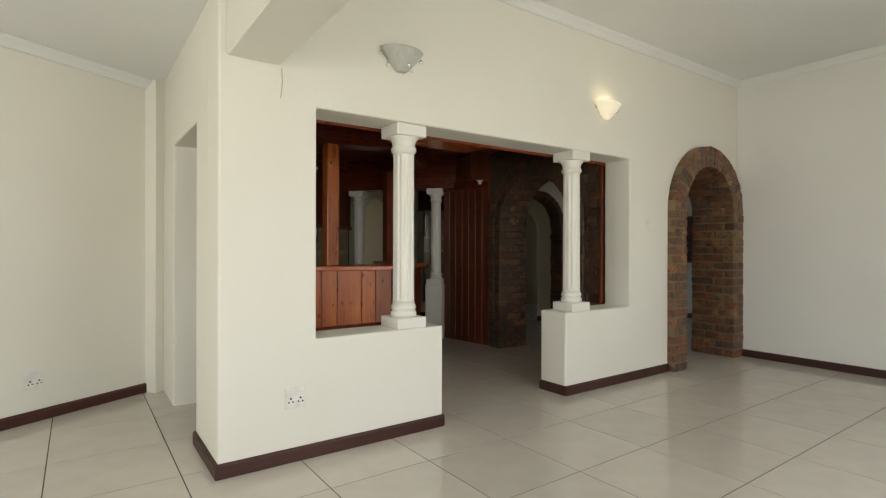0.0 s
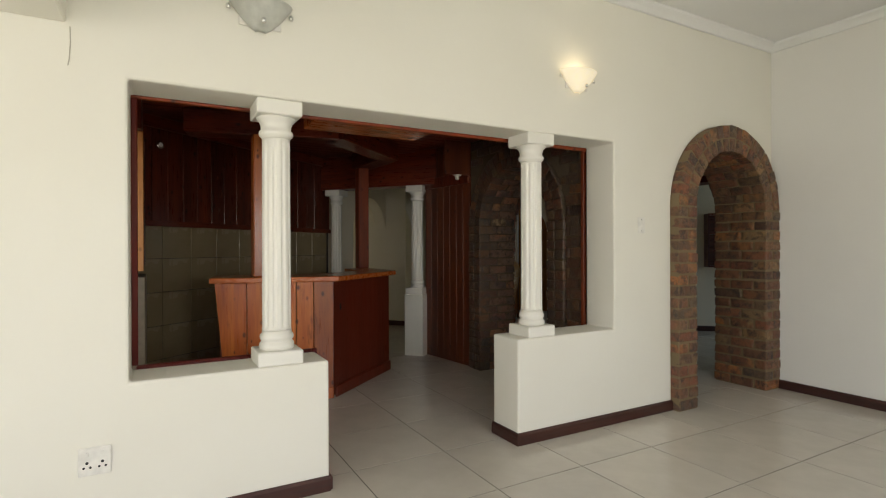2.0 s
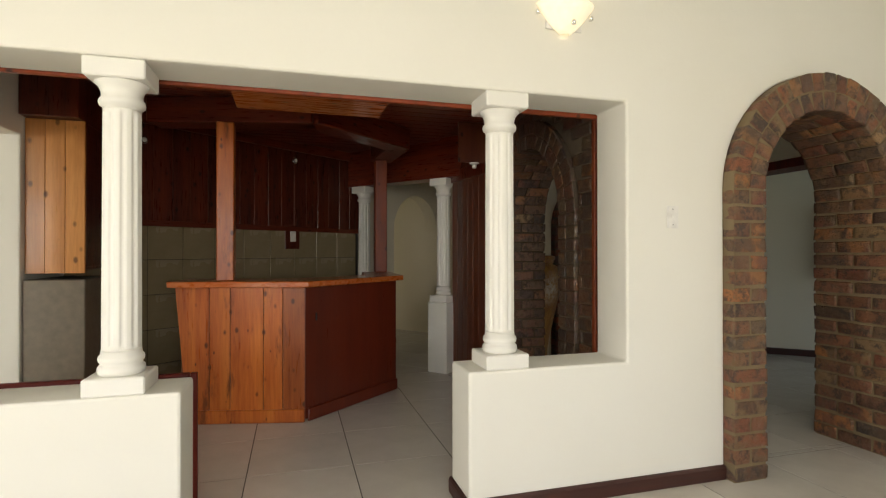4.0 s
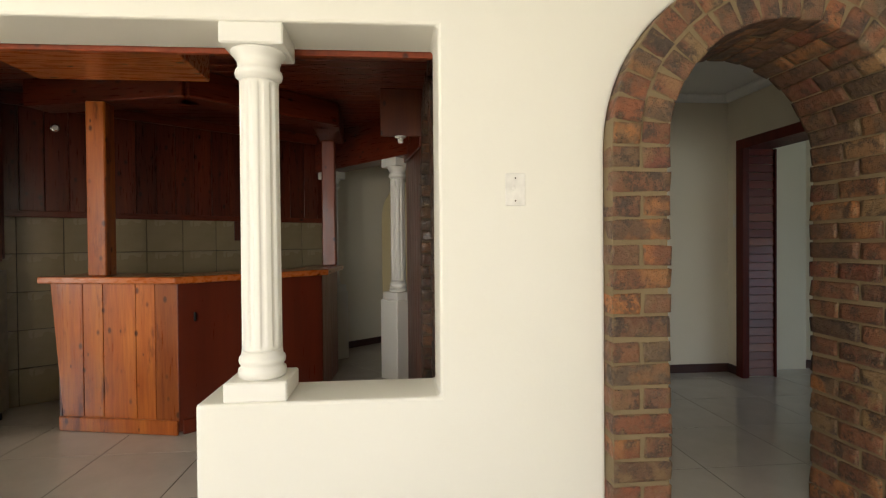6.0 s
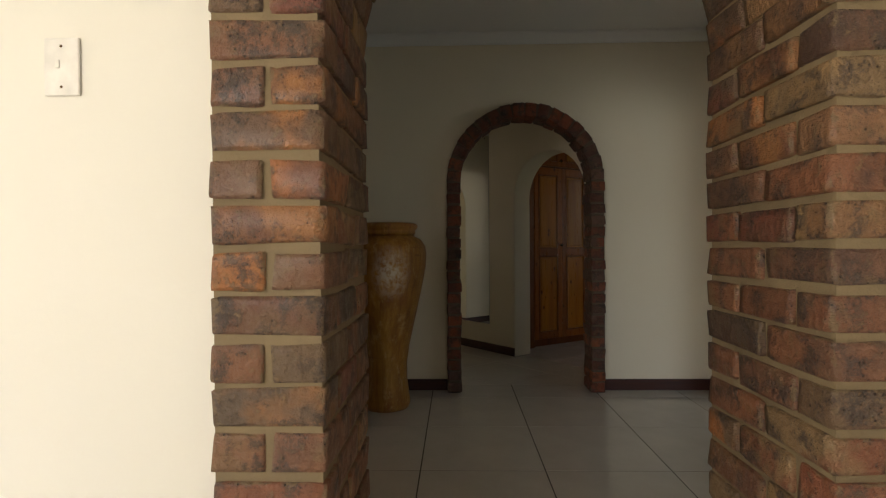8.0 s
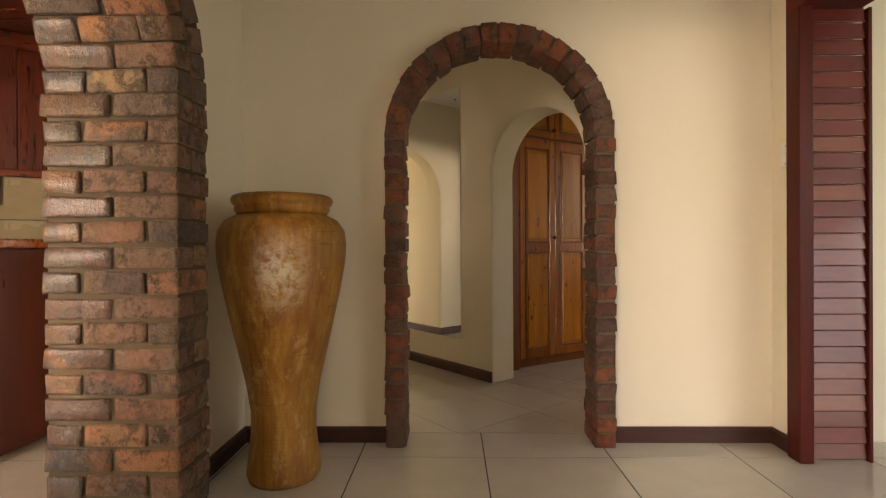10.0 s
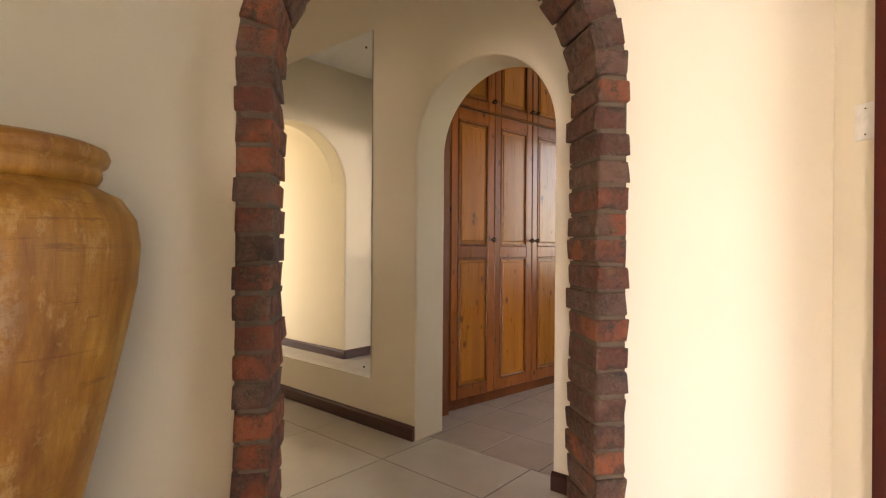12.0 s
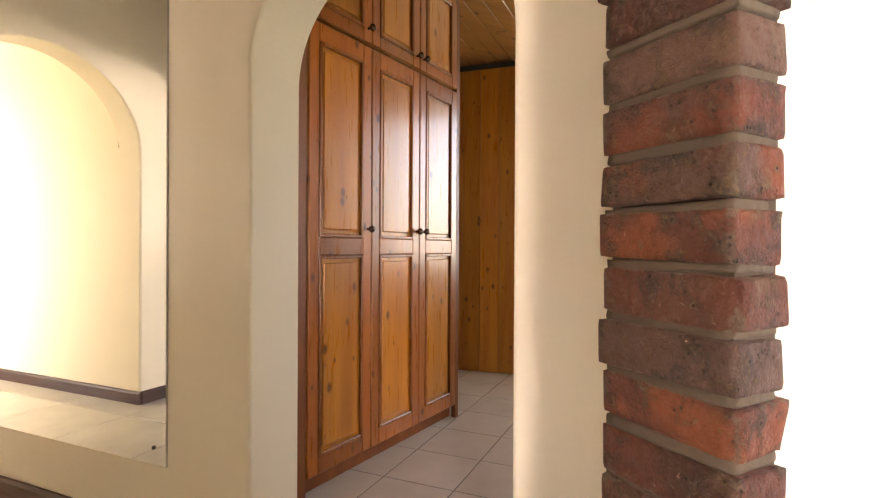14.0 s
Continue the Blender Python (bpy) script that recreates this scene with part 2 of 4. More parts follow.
def board_material(name, a, b, c, d):
    """Lapped board, from one pair of tones to another at random."""
    m, nt, s = nodes_of(name)
    rnd = nt.nodes.new("ShaderNodeObjectInfo").outputs["Random"]
    g = noise_at(nt, coords(nt, (0.9, 9, 9)), 2.6, 6, 0.65)
    tone_a = ramp(nt, g, [(0.3, a), (0.7, b)])
    tone_b = ramp(nt, g, [(0.3, c), (0.7, d)])
    nt.links.new(mixed(nt, ramp(nt, rnd, [(0.1, (0, 0, 0)), (0.9, (1, 1, 1))]), tone_a, tone_b), s.inputs["Base Color"])
    s.inputs["Roughness"].default_value = 0.45
    s.inputs["Coat Weight"].default_value, s.inputs["Coat Roughness"].default_value = 0.35, 0.1
    bump(nt, s, g, 0.1, 0.003)
    return m


M_SHIPLAP = (board_material("red_lapped_board", (0.085, 0.008, 0.005), (0.16, 0.017, 0.009), (0.12, 0.014, 0.008), (0.21, 0.030, 0.015)),
             board_material("paler_lapped_board", (0.12, 0.018, 0.010), (0.22, 0.045, 0.024), (0.17, 0.040, 0.022), (0.27, 0.085, 0.045)))
M_FRAME = wood("mahogany_frame", (0.05, 0.005, 0.003), (0.09, 0.009, 0.005), (0.135, 0.016, 0.008), 0.45, 0.0, "z", False)
M_FRAME.node_tree.nodes["Principled BSDF"].inputs["Specular IOR Level"].default_value = 0.2    # dull old varnish
BR_OLD = [(0.0, (0.042, 0.029, 0.021)), (0.12, (0.185, 0.065, 0.028)), (0.24, (0.090, 0.056, 0.032)), (0.36, (0.20, 0.075, 0.032)), (0.48, (0.125, 0.080, 0.042)), (0.60, (0.34, 0.130, 0.036)), (0.70, (0.15, 0.042, 0.026)), (0.80, (0.29, 0.175, 0.072)), (0.90, (0.070, 0.048, 0.034)), (1.0, (0.22, 0.085, 0.036))]
BR_RED = [(0.0, (0.062, 0.030, 0.020)), (0.25, (0.135, 0.038, 0.020)), (0.45, (0.20, 0.048, 0.020)), (0.65, (0.27, 0.075, 0.026)), (0.8, (0.10, 0.050, 0.034)), (1.0, (0.17, 0.085, 0.055))]
M_BRICK_OLD = brick_material("varnished_old_brick", [(p, tuple(c * 1.12 for c in rgb)) for p, rgb in BR_OLD], 0.55, 0.12)
M_BRICK_HALL = brick_material("dusty_brick", [(p, tuple(c * 0.85 + 0.03 for c in rgb)) for p, rgb in BR_OLD], 0.7, 0.0)
# BR_OLD halved: the dim kitchen's shade is put into the colour
M_BRICK_SHADED = brick_material("shaded_varnished_brick", [(p, tuple(c * 0.5 for c in rgb)) for p, rgb in BR_OLD], 0.4, 0.25, (0.05, 0.036, 0.022))
M_BRICK_RED = brick_material("old_red_brick", BR_RED, 0.65, 0.0, (0.15, 0.105, 0.07))
M_MORTAR = plaster("mortar", (0.16, 0.115, 0.058), (0.27, 0.20, 0.11), 0.8, 1.0)
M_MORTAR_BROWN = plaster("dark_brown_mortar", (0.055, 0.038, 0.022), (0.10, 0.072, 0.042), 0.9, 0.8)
M_MORTAR_DARK = plaster("dark_mortar", (0.075, 0.052, 0.034), (0.15, 0.112, 0.076), 0.95, 1.0)
M_TILE = tile_material("porcelain_floor_tile", (0.575, 0.535, 0.465), (0.64, 0.60, 0.525))
M_TILE_PINK = tile_material("pinkish_floor_tile", (0.46, 0.39, 0.34), (0.54, 0.47, 0.42), 0.4)
M_GROUT = plain("dark_grout", (0.035, 0.028, 0.022), 0.9)
M_WALLTILE = tile_material("glazed_wall_tile", (0.25, 0.195, 0.105), (0.29, 0.23, 0.135), 0.22)
M_PLASTIC = plain("white_plastic", (0.78, 0.76, 0.70), 0.35)
M_HOLE = plain("dark_hole", (0.02, 0.02, 0.02), 0.6)
M_CHROME = plain("chrome", (0.75, 0.75, 0.74), 0.18, 1.0)
M_KNOB = plain("dark_bronze_knob", (0.10, 0.06, 0.035), 0.25, 0.8)
M_MIRROR = plain("mirror_silver", (0.88, 0.90, 0.88), 0.0, 1.0, 0.0)
M_DARKUNIT = plain("grey_brown_enamel", (0.20, 0.165, 0.12), 0.45)
M_BLACK = plain("black_rubber", (0.012, 0.011, 0.010), 0.6)
M_WIRE = plain("painted_wire", (0.45, 0.42, 0.34), 0.6)
M_GLASS_OFF = plain("frosted_glass", (0.70, 0.71, 0.65), 0.35, 0.0, 0.08, 30.0, Transmission_Weight=0.25)
M_GLASS_ON = plain("lit_frosted_glass", (0.85, 0.80, 0.68), 0.35, 0.0, 0.05, 30.0, Emission_Color=(1.0, 0.80, 0.48, 1), Emission_Strength=0.45)
M_GRASS = plain("garden_green", (0.07, 0.12, 0.03), 0.9, 0.0, 0.5, 3.0)


def vase_material():
    """Ochre glaze with runs, brown stains, incised rings and one large pale worn patch."""
    m, nt, s = nodes_of("weathered_ochre_clay")
    v = coords(nt)
    streak = noise_at(nt, coords(nt, (8, 8, 0.8)), 2.4, 8, 0.68)
    col = ramp(nt, streak, [(0.30, (0.19, 0.066, 0.010)), (0.46, (0.33, 0.142, 0.020)), (0.58, (0.42, 0.205, 0.030)), (0.74, (0.56, 0.33, 0.075))])
    stain = noise_at(nt, v, 4.5, 5, 0.6)
    col = mixed(nt, ramp(nt, stain, [(0.50, (0, 0, 0)), (0.66, (0.6,) * 3)]), col, (0.23, 0.075, 0.012))
    wear = noise_at(nt, coords(nt, (1, 1, 0.5)), 16, 8, 0.75)
    col = mixed(nt, ramp(nt, wear, [(0.54, (0, 0, 0)), (0.64, (0.6,) * 3)]), col, (0.56, 0.38, 0.15))
    rings = noise_at(nt, coords(nt, (2.0, 2.0, 22)), 2.0, 6, 0.75)
    col = mixed(nt, ramp(nt, rings, [(0.60, (0, 0, 0)), (0.66, (0.6,) * 3)]), col, (0.15, 0.055, 0.014))
    d = nt.nodes.new("ShaderNodeVectorMath")
    d.operation = "DISTANCE"
    nt.links.new(coords(nt, (1, 1, 0.72)), d.inputs[0])
    d.inputs[1].default_value = (0.07, -0.26, 0.66)
    fall = ramp(nt, d.outputs["Value"], [(0.02, (1, 1, 1)), (0.145, (0, 0, 0))])
    patch = mixed(nt, 1.0, fall, ramp(nt, noise_at(nt, v, 26, 8, 0.8), [(0.42, (0, 0, 0)), (0.56, (0.9,) * 3)]), "MULTIPLY")
    col = mixed(nt, patch, col, (0.64, 0.60, 0.50))
    nt.links.new(col, s.inputs["Base Color"])
    nt.links.new(ramp(nt, wear, [(0.3, (0.32,) * 3), (0.7, (0.62,) * 3)]), s.inputs["Roughness"])
    s.inputs["Coat Weight"].default_value, s.inputs["Coat Roughness"].default_value = 0.15, 0.35
    bump(nt, s, mixed(nt, 0.5, wear, rings), 0.6, 0.014)
    return m


M_VASE = vase_material()

# ---- mesh helpers ----


def mesh_of(name, bm, material, smooth=False):
    bmesh.ops.recalc_face_normals(bm, faces=bm.faces)
    me = bpy.data.meshes.new(name)
    if smooth:
        for f in bm.faces:
            f.smooth = True
    bm.to_mesh(me)
    bm.free()
    me.materials.append(material)
    return me


def part(name, bm, material, parent=None, label="", smooth=False, m=None):
    ob = new(name, mesh_of(name, bm, material, smooth))
    if m is not None:
        ob.matrix_basis = m
    if parent is not None:
        ob.parent = parent
    return tagged(ob, label)


def thing(name, label, category, group="", kind="", m=None):
    ob = new(name)
    ob.empty_display_size = 0.1
    if m is not None:
        ob.matrix_basis = m
    return tagged(ob, label, category, group, kind)


def box(x0, y0, z0, x1, y1, z1, bevel=0.0, bm=None, segs=1):
    b = bmesh.new()
    r = bmesh.ops.create_cube(b, size=1.0)
    bmesh.ops.scale(b, vec=(x1 - x0, y1 - y0, z1 - z0), verts=r["verts"])
    bmesh.ops.translate(b, vec=((x0 + x1) / 2, (y0 + y1) / 2, (z0 + z1) / 2), verts=r["verts"])
    if bevel:
        bmesh.ops.bevel(b, geom=b.edges[:], offset=bevel, segments=segs, affect="EDGES", profile=0.5)
    return joined(bm, b)


def joined(bm, b):
    if bm is None:
        return b
    tmp = bpy.data.meshes.new("tmp")
    b.to_mesh(tmp)
    b.free()
    bm.from_mesh(tmp)
    bpy.data.meshes.remove(tmp)
    return bm


def prism(outline, lo, hi, axis="y", bevel=0.0, bm=None):
    """An outline in the other two axes, extruded along one axis."""
    b = bmesh.new()
    place = {"y": lambda p, d: (p[0], d, p[1]), "x": lambda p, d: (d, p[0], p[1]), "z": lambda p, d: (p[0], p[1], d)}[axis]
    vs = [b.verts.new(place(p, lo)) for p in outline]
    f = b.faces.new(vs)
    r = bmesh.ops.extrude_face_region(b, geom=[f])
    d = Vector(place((0, 0), hi - lo))
    bmesh.ops.translate(b, vec=d, verts=[v for v in r["geom"] if isinstance(v, bmesh.types.BMVert)])
    if bevel:
        bmesh.ops.recalc_face_normals(b, faces=b.faces)
        edges = [e for e in b.edges if len(e.link_faces) == 2 and e.calc_face_angle(0) > 0.6]
        bmesh.ops.bevel(b, geom=edges, offset=bevel, segments=2, affect="EDGES", profile=0.5)
    return joined(bm, b)


def arc(cx, cz, r, a0, a1, n):
    return [(cx + r * math.cos(radians(a0 + (a1 - a0) * i / n)), cz + r * math.sin(radians(a0 + (a1 - a0) * i / n))) for i in range(n + 1)]


def lathe(profile, n=32, flute=None, bm=None):
    """A turned shape; flute(z) gives the depth of the flutes there."""
    b = bmesh.new()
    rings = []
    for r, z in profile:
        ring = []
        for i in range(n):
            a = 2 * math.pi * i / n
            rr = r
            if flute:
                rr -= flute(z) * min(1.0, max(0.0, math.cos(a * 10) - 0.15) * 2) ** 0.5
            ring.append(b.verts.new((rr * math.cos(a), rr * math.sin(a), z)))
        rings.append(ring)
    for p, q in zip(rings, rings[1:]):
        for i in range(n):
            b.faces.new((p[i], p[(i + 1) % n], q[(i + 1) % n], q[i]))
    b.faces.new(rings[0][::-1])
    b.faces.new(rings[-1])
    return joined(bm, b)


def structure(name, bm, material, label, category="wall", m=None, smooth=False):
    return tagged(part(name, bm, material, None, "", smooth, m), label, category, kind="structure")


# ---- structure: living room ----
A1 = dict(cx=5.048, inner=0.478, spring=1.60, ring=0.222)     # arch between living room and hall
A1_OUT = A1["inner"] + A1["ring"]
wall_1 = [(0.16, -0.02), (1.605, -0.02), (1.605, 0.685), (0.70, 0.685), (0.70, 2.035), (3.722, 2.045), (3.722, 0.683), (2.85, 0.683), (2.85, -0.02), (A1["cx"] - A1_OUT, -0.02)]
wall_1 += arc(A1["cx"], A1["spring"], A1_OUT, 180, 0, 28) + [(A1["cx"] + A1_OUT, -0.02), (6.95, -0.02), (6.95, 3.2), (0.16, 3.2)]
structure("wall_1", prism(wall_1, 0.0, 0.28, "y", 0.012), M_WALL, "cream plastered wall with a columned opening and an arch")
structure("wall_east", box(5.745, -5.2, -0.02, 5.95, -0.003, 3.2), M_WHITE, "white plastered side wall of the living room")


def wall_with_windows(name, axis, lo, hi, a0, a1, top, holes, label):
    """A straight wall with rectangular window openings, as strips."""
    bm = None
    edges = sorted({a0, a1, *[h[0] for h in holes], *[h[1] for h in holes]})
    for p, q in zip(edges, edges[1:]):
        hole = [h for h in holes if h[0] <= p and h[1] >= q]
        spans = [(-0.02, hole[0][2]), (hole[0][3], top)] if hole else [(-0.02, top)]
        for z0, z1 in spans:
            b = (p, lo, z0, q, hi, z1) if axis == "x" else (lo, p, z0, hi, q, z1)
            bm = box(*b, bm=bm)
    return structure(name, bm, M_WALL, label)


wall_with_windows("wall_south", "x", -5.2, -4.98, -4.6, 5.75, 3.2, [(-3.5, 1.0, 0.8, 2.3), (1.4, 3.4, 0.8, 2.3)], "cream plastered wall with two wide windows")
wall_with_windows("wall_west", "y", -4.4, -4.2, -4.98, 3.0, 3.2, [(-2.4, 0.0, 0.8, 2.2)], "cream plastered wall with one window")
# pillar and lintel beside the doorway to the kitchen
jamb = prism([(0.283, -0.02), (0.62, -0.02), (0.62, 2.0), (1.54, 2.0), (1.54, -0.02), (2.12, -0.02), (2.12, 2.7), (0.283, 2.7)], 0.163, 0.39, "x", 0.01)
structure("wall_kitchen_side", jamb, M_WALL, "cream plastered wall with a doorway into the kitchen")
BACK_LEFT = Matrix.Translation((0.163, 2.19, 0)) @ Matrix.Rotation(radians(30), 4, "Z")
structure("wall_back_left", box(-5.2, 0.0, -0.02, 0.0, 0.2, 2.75), M_WALL, "cream plastered back wall of the side room", m=BACK_LEFT)
structure("beam", box(0.20, -4.98, 2.235, 0.48, -0.003, 3.2, 0.008), M_WALL, "cream plastered ceiling beam", "beam")
structure("roof", box(-5.0, -5.4, 3.3, 10.6, 9.6, 3.42), M_GROUT, "flat roof slab", "roof")
structure("ceiling", box(0.482, -4.98, 3.12, 5.743, -0.003, 3.25), M_CEIL, "white painted ceiling", "ceiling")
structure("ceiling_side", box(-4.2, -4.98, 2.62, 0.197, 2.9, 2.75), M_CEIL, "white painted ceiling of the side room", "ceiling")


def cornice(name, p, q, z, side, size=0.07):
    """A hollow cornice strip from p to q below a ceiling; side: to its left (1) or right (-1)."""
    d = Vector((q[0] - p[0], q[1] - p[1], 0))
    prof = [(0, 0), (0, -size), (size * 0.25, -size * 0.95), (size * 0.55, -size * 0.55), (size * 0.95, -size * 0.25), (size, 0)]
    bm = prism([(a * side, b) for a, b in prof], 0.0, d.length, "x")
    m = Matrix.Translation((*p, z)) @ Matrix.Rotation(math.atan2(d.y, d.x), 4, "Z")
    return tagged(part(name, bm, M_CEIL, m=m), "white plaster cornice", "trim", kind="structure")


cornice("trim_cornice_north", (0.485, -0.004), (5.74, -0.004), 3.119, -1)
cornice("trim_cornice_east", (5.743, -0.01), (5.743, -4.97), 3.119, -1)
cornice("trim_cornice_back", (-4.1, -0.28), (0.16, 2.185), 2.619, -1)


def skirting(name, p, q, side, h=0.078, t=0.016):
    d = Vector((q[0] - p[0], q[1] - p[1], 0))
    prof = [(0, 0.0), (t, 0.0), (t, h * 0.82), (t * 0.55, h * 0.97), (0, h)]
    bm = prism([(a * side, b) for a, b in prof], 0.0, d.length, "x")
    m = Matrix.Translation((*p, 0.001)) @ Matrix.Rotation(math.atan2(d.y, d.x), 4, "Z")
    return tagged(part(name, bm, M_SKIRT, m=m), "dark reddish-brown wooden skirting board", "baseboard", kind="structure")


A1_L = A1["cx"] - A1_OUT
skirting("baseboard", (0.15, -0.002), (1.607, -0.002), -1)
skirting("baseboard", (1.607, 0.0), (1.607, 0.278), -1)
skirting("baseboard", (2.848, -0.002), (A1_L - 0.005, -0.002), -1)
skirting("baseboard", (2.848, 0.278), (2.848, -0.016), -1)
skirting("baseboard", (0.16, 0.62), (0.16, -0.016), -1)
skirting("baseboard", (5.743, -0.02), (5.743, -4.9), -1)
skirting("baseboard", (-3.6, 0.02), (0.155, 2.18), -1)

# ---- structure: hall ----
A2 = dict(cx=5.326, inner=0.468, spring=1.53, ring=0.100)    # arch at the back of the hall
A2_OUT = A2["inner"] + A2["ring"]
wall_2 = [(3.86, -0.02), (A2["cx"] - A2_OUT, -0.02)] + arc(A2["cx"], A2["spring"], A2_OUT, 180, 0, 28) + [(A2["cx"] + A2_OUT, -0.02), (6.95, -0.02), (6.95, 2.75), (3.86, 2.75)]
structure("wall_2", prism(wall_2, 2.775, 2.89, "y", 0.008), M_HALL, "cream plastered wall around a brick arch")
A3 = dict(cx=1.295, inner=0.525, spring=1.51, ring=0.21)       # arch between kitchen and hall, along y
A3_OUT = A3["inner"] + A3["ring"]
wall_3 = [(0.283, -0.02), (A3["cx"] - A3_OUT, -0.02)] + arc(A3["cx"], A3["spring"], A3_OUT, 180, 0, 28) + [(A3["cx"] + A3_OUT, -0.02), (2.773, -0.02), (2.773, 2.75), (0.283, 2.75)]
structure("wall_3", prism(wall_3, 3.80, 4.02, "x"), M_HALL, "cream plastered wall between kitchen and hall")
east = [(0.283, -0.02), (0.75, -0.02), (0.75, 2.12), (2.56, 2.12), (2.56, -0.02), (2.773, -0.02), (2.773, 2.75), (0.283, 2.75)]
structure("wall_hall_east", prism(east, 6.705, 6.95, "x"), M_HALL, "cream plastered hall wall with a wide framed opening")
structure("ceiling_hall", box(4.02, 0.283, 2.62, 6.705, 2.773, 2.75), M_CEIL, "white painted hall ceiling", "ceiling")
cornice("trim_cornice_hall", (4.02, 2.773), (6.705, 2.773), 2.619, -1)
cornice("trim_cornice_hall", (4.022, 0.29), (4.022, 2.795), 2.619, -1)
cornice("trim_cornice_hall", (6.703, 2.795), (6.703, 0.29), 2.619, -1)
skirting("baseboard", (4.02, 2.773), (A2["cx"] - A2_OUT - 0.004, 2.773), -1)
skirting("baseboard", (A2["cx"] + A2_OUT + 0.004, 2.773), (6.705, 2.773), -1)
skirting("baseboard", (6.703, 2.795), (6.703, 2.60), -1)
skirting("baseboard", (4.022, 2.04), (4.022, 2.795), -1)
# room beyond the louvred door
structure("wall_far_room", box(0, 0, -0.02, 4.6, 0.15, 2.75), M_HALL, "cream plastered wall of the next room", m=Matrix.Translation((7.35, 2.98, 0)) @ Matrix.Rotation(radians(-42), 4, "Z"))
structure("wall_far_north", box(6.952, 2.775, -0.02, 7.5, 2.985, 2.75), M_HALL, "cream plastered wall of the next room")
skirting("baseboard", (7.36, 2.97), (9.5, 1.04), -1)
wall_with_windows("wall_far_east", "y", 9.75, 9.9, -1.0, 1.9, 2.75, [(-0.75, 0.25, 0.75, 2.25)], "cream plastered wall with a window")
wall_with_windows("wall_far_south", "x", -1.15, -1.0, 6.952, 9.75, 2.75, [(7.8, 9.7, 0.1, 2.2)], "cream plastered wall with a glazed garden door opening")
structure("wall_far_west", box(6.955, -1.0, -0.02, 7.1, 0.0, 2.75), M_WALL, "cream plastered wall stub")
structure("ceiling_far", box(6.952, -1.1, 2.62, 10.0, 2.98, 2.75), M_CEIL, "white painted ceiling of the next room", "ceiling")

# ---- structure: rotated wing ----
WIN_R, WIN_C = 0.403, -0.403
wing_arch = [(-1.26, -0.02), (-0.806, -0.02)] + arc(WIN_C, 1.515, WIN_R, 180, 0, 56) + [(0.0, -0.02), (3.5, -0.02), (3.5, 2.15), (4.45, 2.15), (4.45, -0.02), (4.6, -0.02), (4.6, 2.75), (-1.26, 2.75)]
structure("wall_mirror", prism(wing_arch, 0.0, 0.225, "x", 0.01), M_HALL, "cream plastered passage wall with a plain arch", m=WING)
PASS_A = -1.04
cross = [(-2.6, -0.02), (PASS_A, -0.02), (PASS_A, 1.55)] + arc(PASS_A / 2, 1.55, -PASS_A / 2, 180, 0, 56)[1:-1] + [(0.01, 1.55), (0.01, 2.75), (-2.6, 2.75)]
structure("wall_cross_arch", prism(cross, 1.88, 2.08, "y", 0.01), M_HALL, "cream plastered wall with an arch across the passage", m=WING)
structure("wall_passage", box(-1.25, 1.886, -0.02, PASS_A + 0.003, 4.6, 1.615), M_HALL, "cream plastered passage wall in daylight", m=WING)
structure("wall_passage_upper", box(-1.25, 2.085, 1.615, PASS_A + 0.003, 4.6, 2.75), M_HALL, "cream plastered passage wall in daylight", m=WING)
structure("wall_passage_end", box(-1.25, 4.605, -0.02, 0.225, 4.8, 2.75), M_HALL, "cream plastered end wall of the passage", m=WING)
structure("ceiling_wing", prism([(-2.9, 1.12), (-0.004, -1.30), (-0.004, 4.6), (-2.9, 4.6)], 2.62, 2.75, "z"), M_CEIL, "white painted ceiling of the passage", "ceiling", m=WING)


def wing(a, b):
    p = WING @ Vector((a, b, 0))
    return p.x, p.y


skirting("baseboard", wing(-0.002, 0.0), wing(-0.002, 1.87), 1)
skirting("baseboard", wing(-0.002, -1.0), wing(-0.002, -0.806), 1)
skirting("baseboard", wing(PASS_A - 0.003, 1.875), wing(-2.3, 1.875), 1)
skirting("baseboard", wing(PASS_A + 0.005, 1.86), wing(PASS_A + 0.002, 4.6), -1)

# bedroom behind the plain arch
be = None
for y0, z0, y1, z1 in ((-3.6, -0.02, -1.95, 2.75), (-0.7, -0.02, 1.2, 2.75), (-1.95, -0.02, -0.7, 0.85), (-1.95, 2.2, -0.7, 2.75)):
    be = box(2.85, y0, z0, 3.0, y1, z1, bm=be)
structure("wall_bedroom_end", be, M_HALL, "cream plastered bedroom wall with a window", m=WING)
structure("wall_bedroom_north", box(0.23, 0.75, -0.02, 2.85, 0.9, 2.75), M_WALL, "cream plastered bedroom wall behind the wardrobe", m=WING)
structure("wall_bedroom_south", box(6.36, 2.99, -0.02, 9.9, 3.1, 2.75), M_WALL, "cream plastered bedroom wall")
boards = None
for i in range(36):
    boards = box(0.23, -3.2 + i * 0.11, 2.46, 2.85, -3.2 + i * 0.11 + 0.106, 2.48, 0.004, boards)
boards.transform(WING)
bmesh.ops.bisect_plane(boards, geom=boards.verts[:] + boards.edges[:] + boards.faces[:], plane_co=(0, 3.1, 0), plane_no=(0, -1, 0), clear_outer=True)
structure("ceiling_bedroom", boards, M_PINE_CEIL, "varnished pine tongue-and-groove ceiling", "ceiling")
structure("ceiling_bedroom_deck", prism([(6.36, 3.1), (9.9, 3.1), (9.9, 7.5), (4.9, 7.5), (5.2, 4.6)], 2.76, 2.85, "z"), M_CEIL, "deck above the pine ceiling", "ceiling")

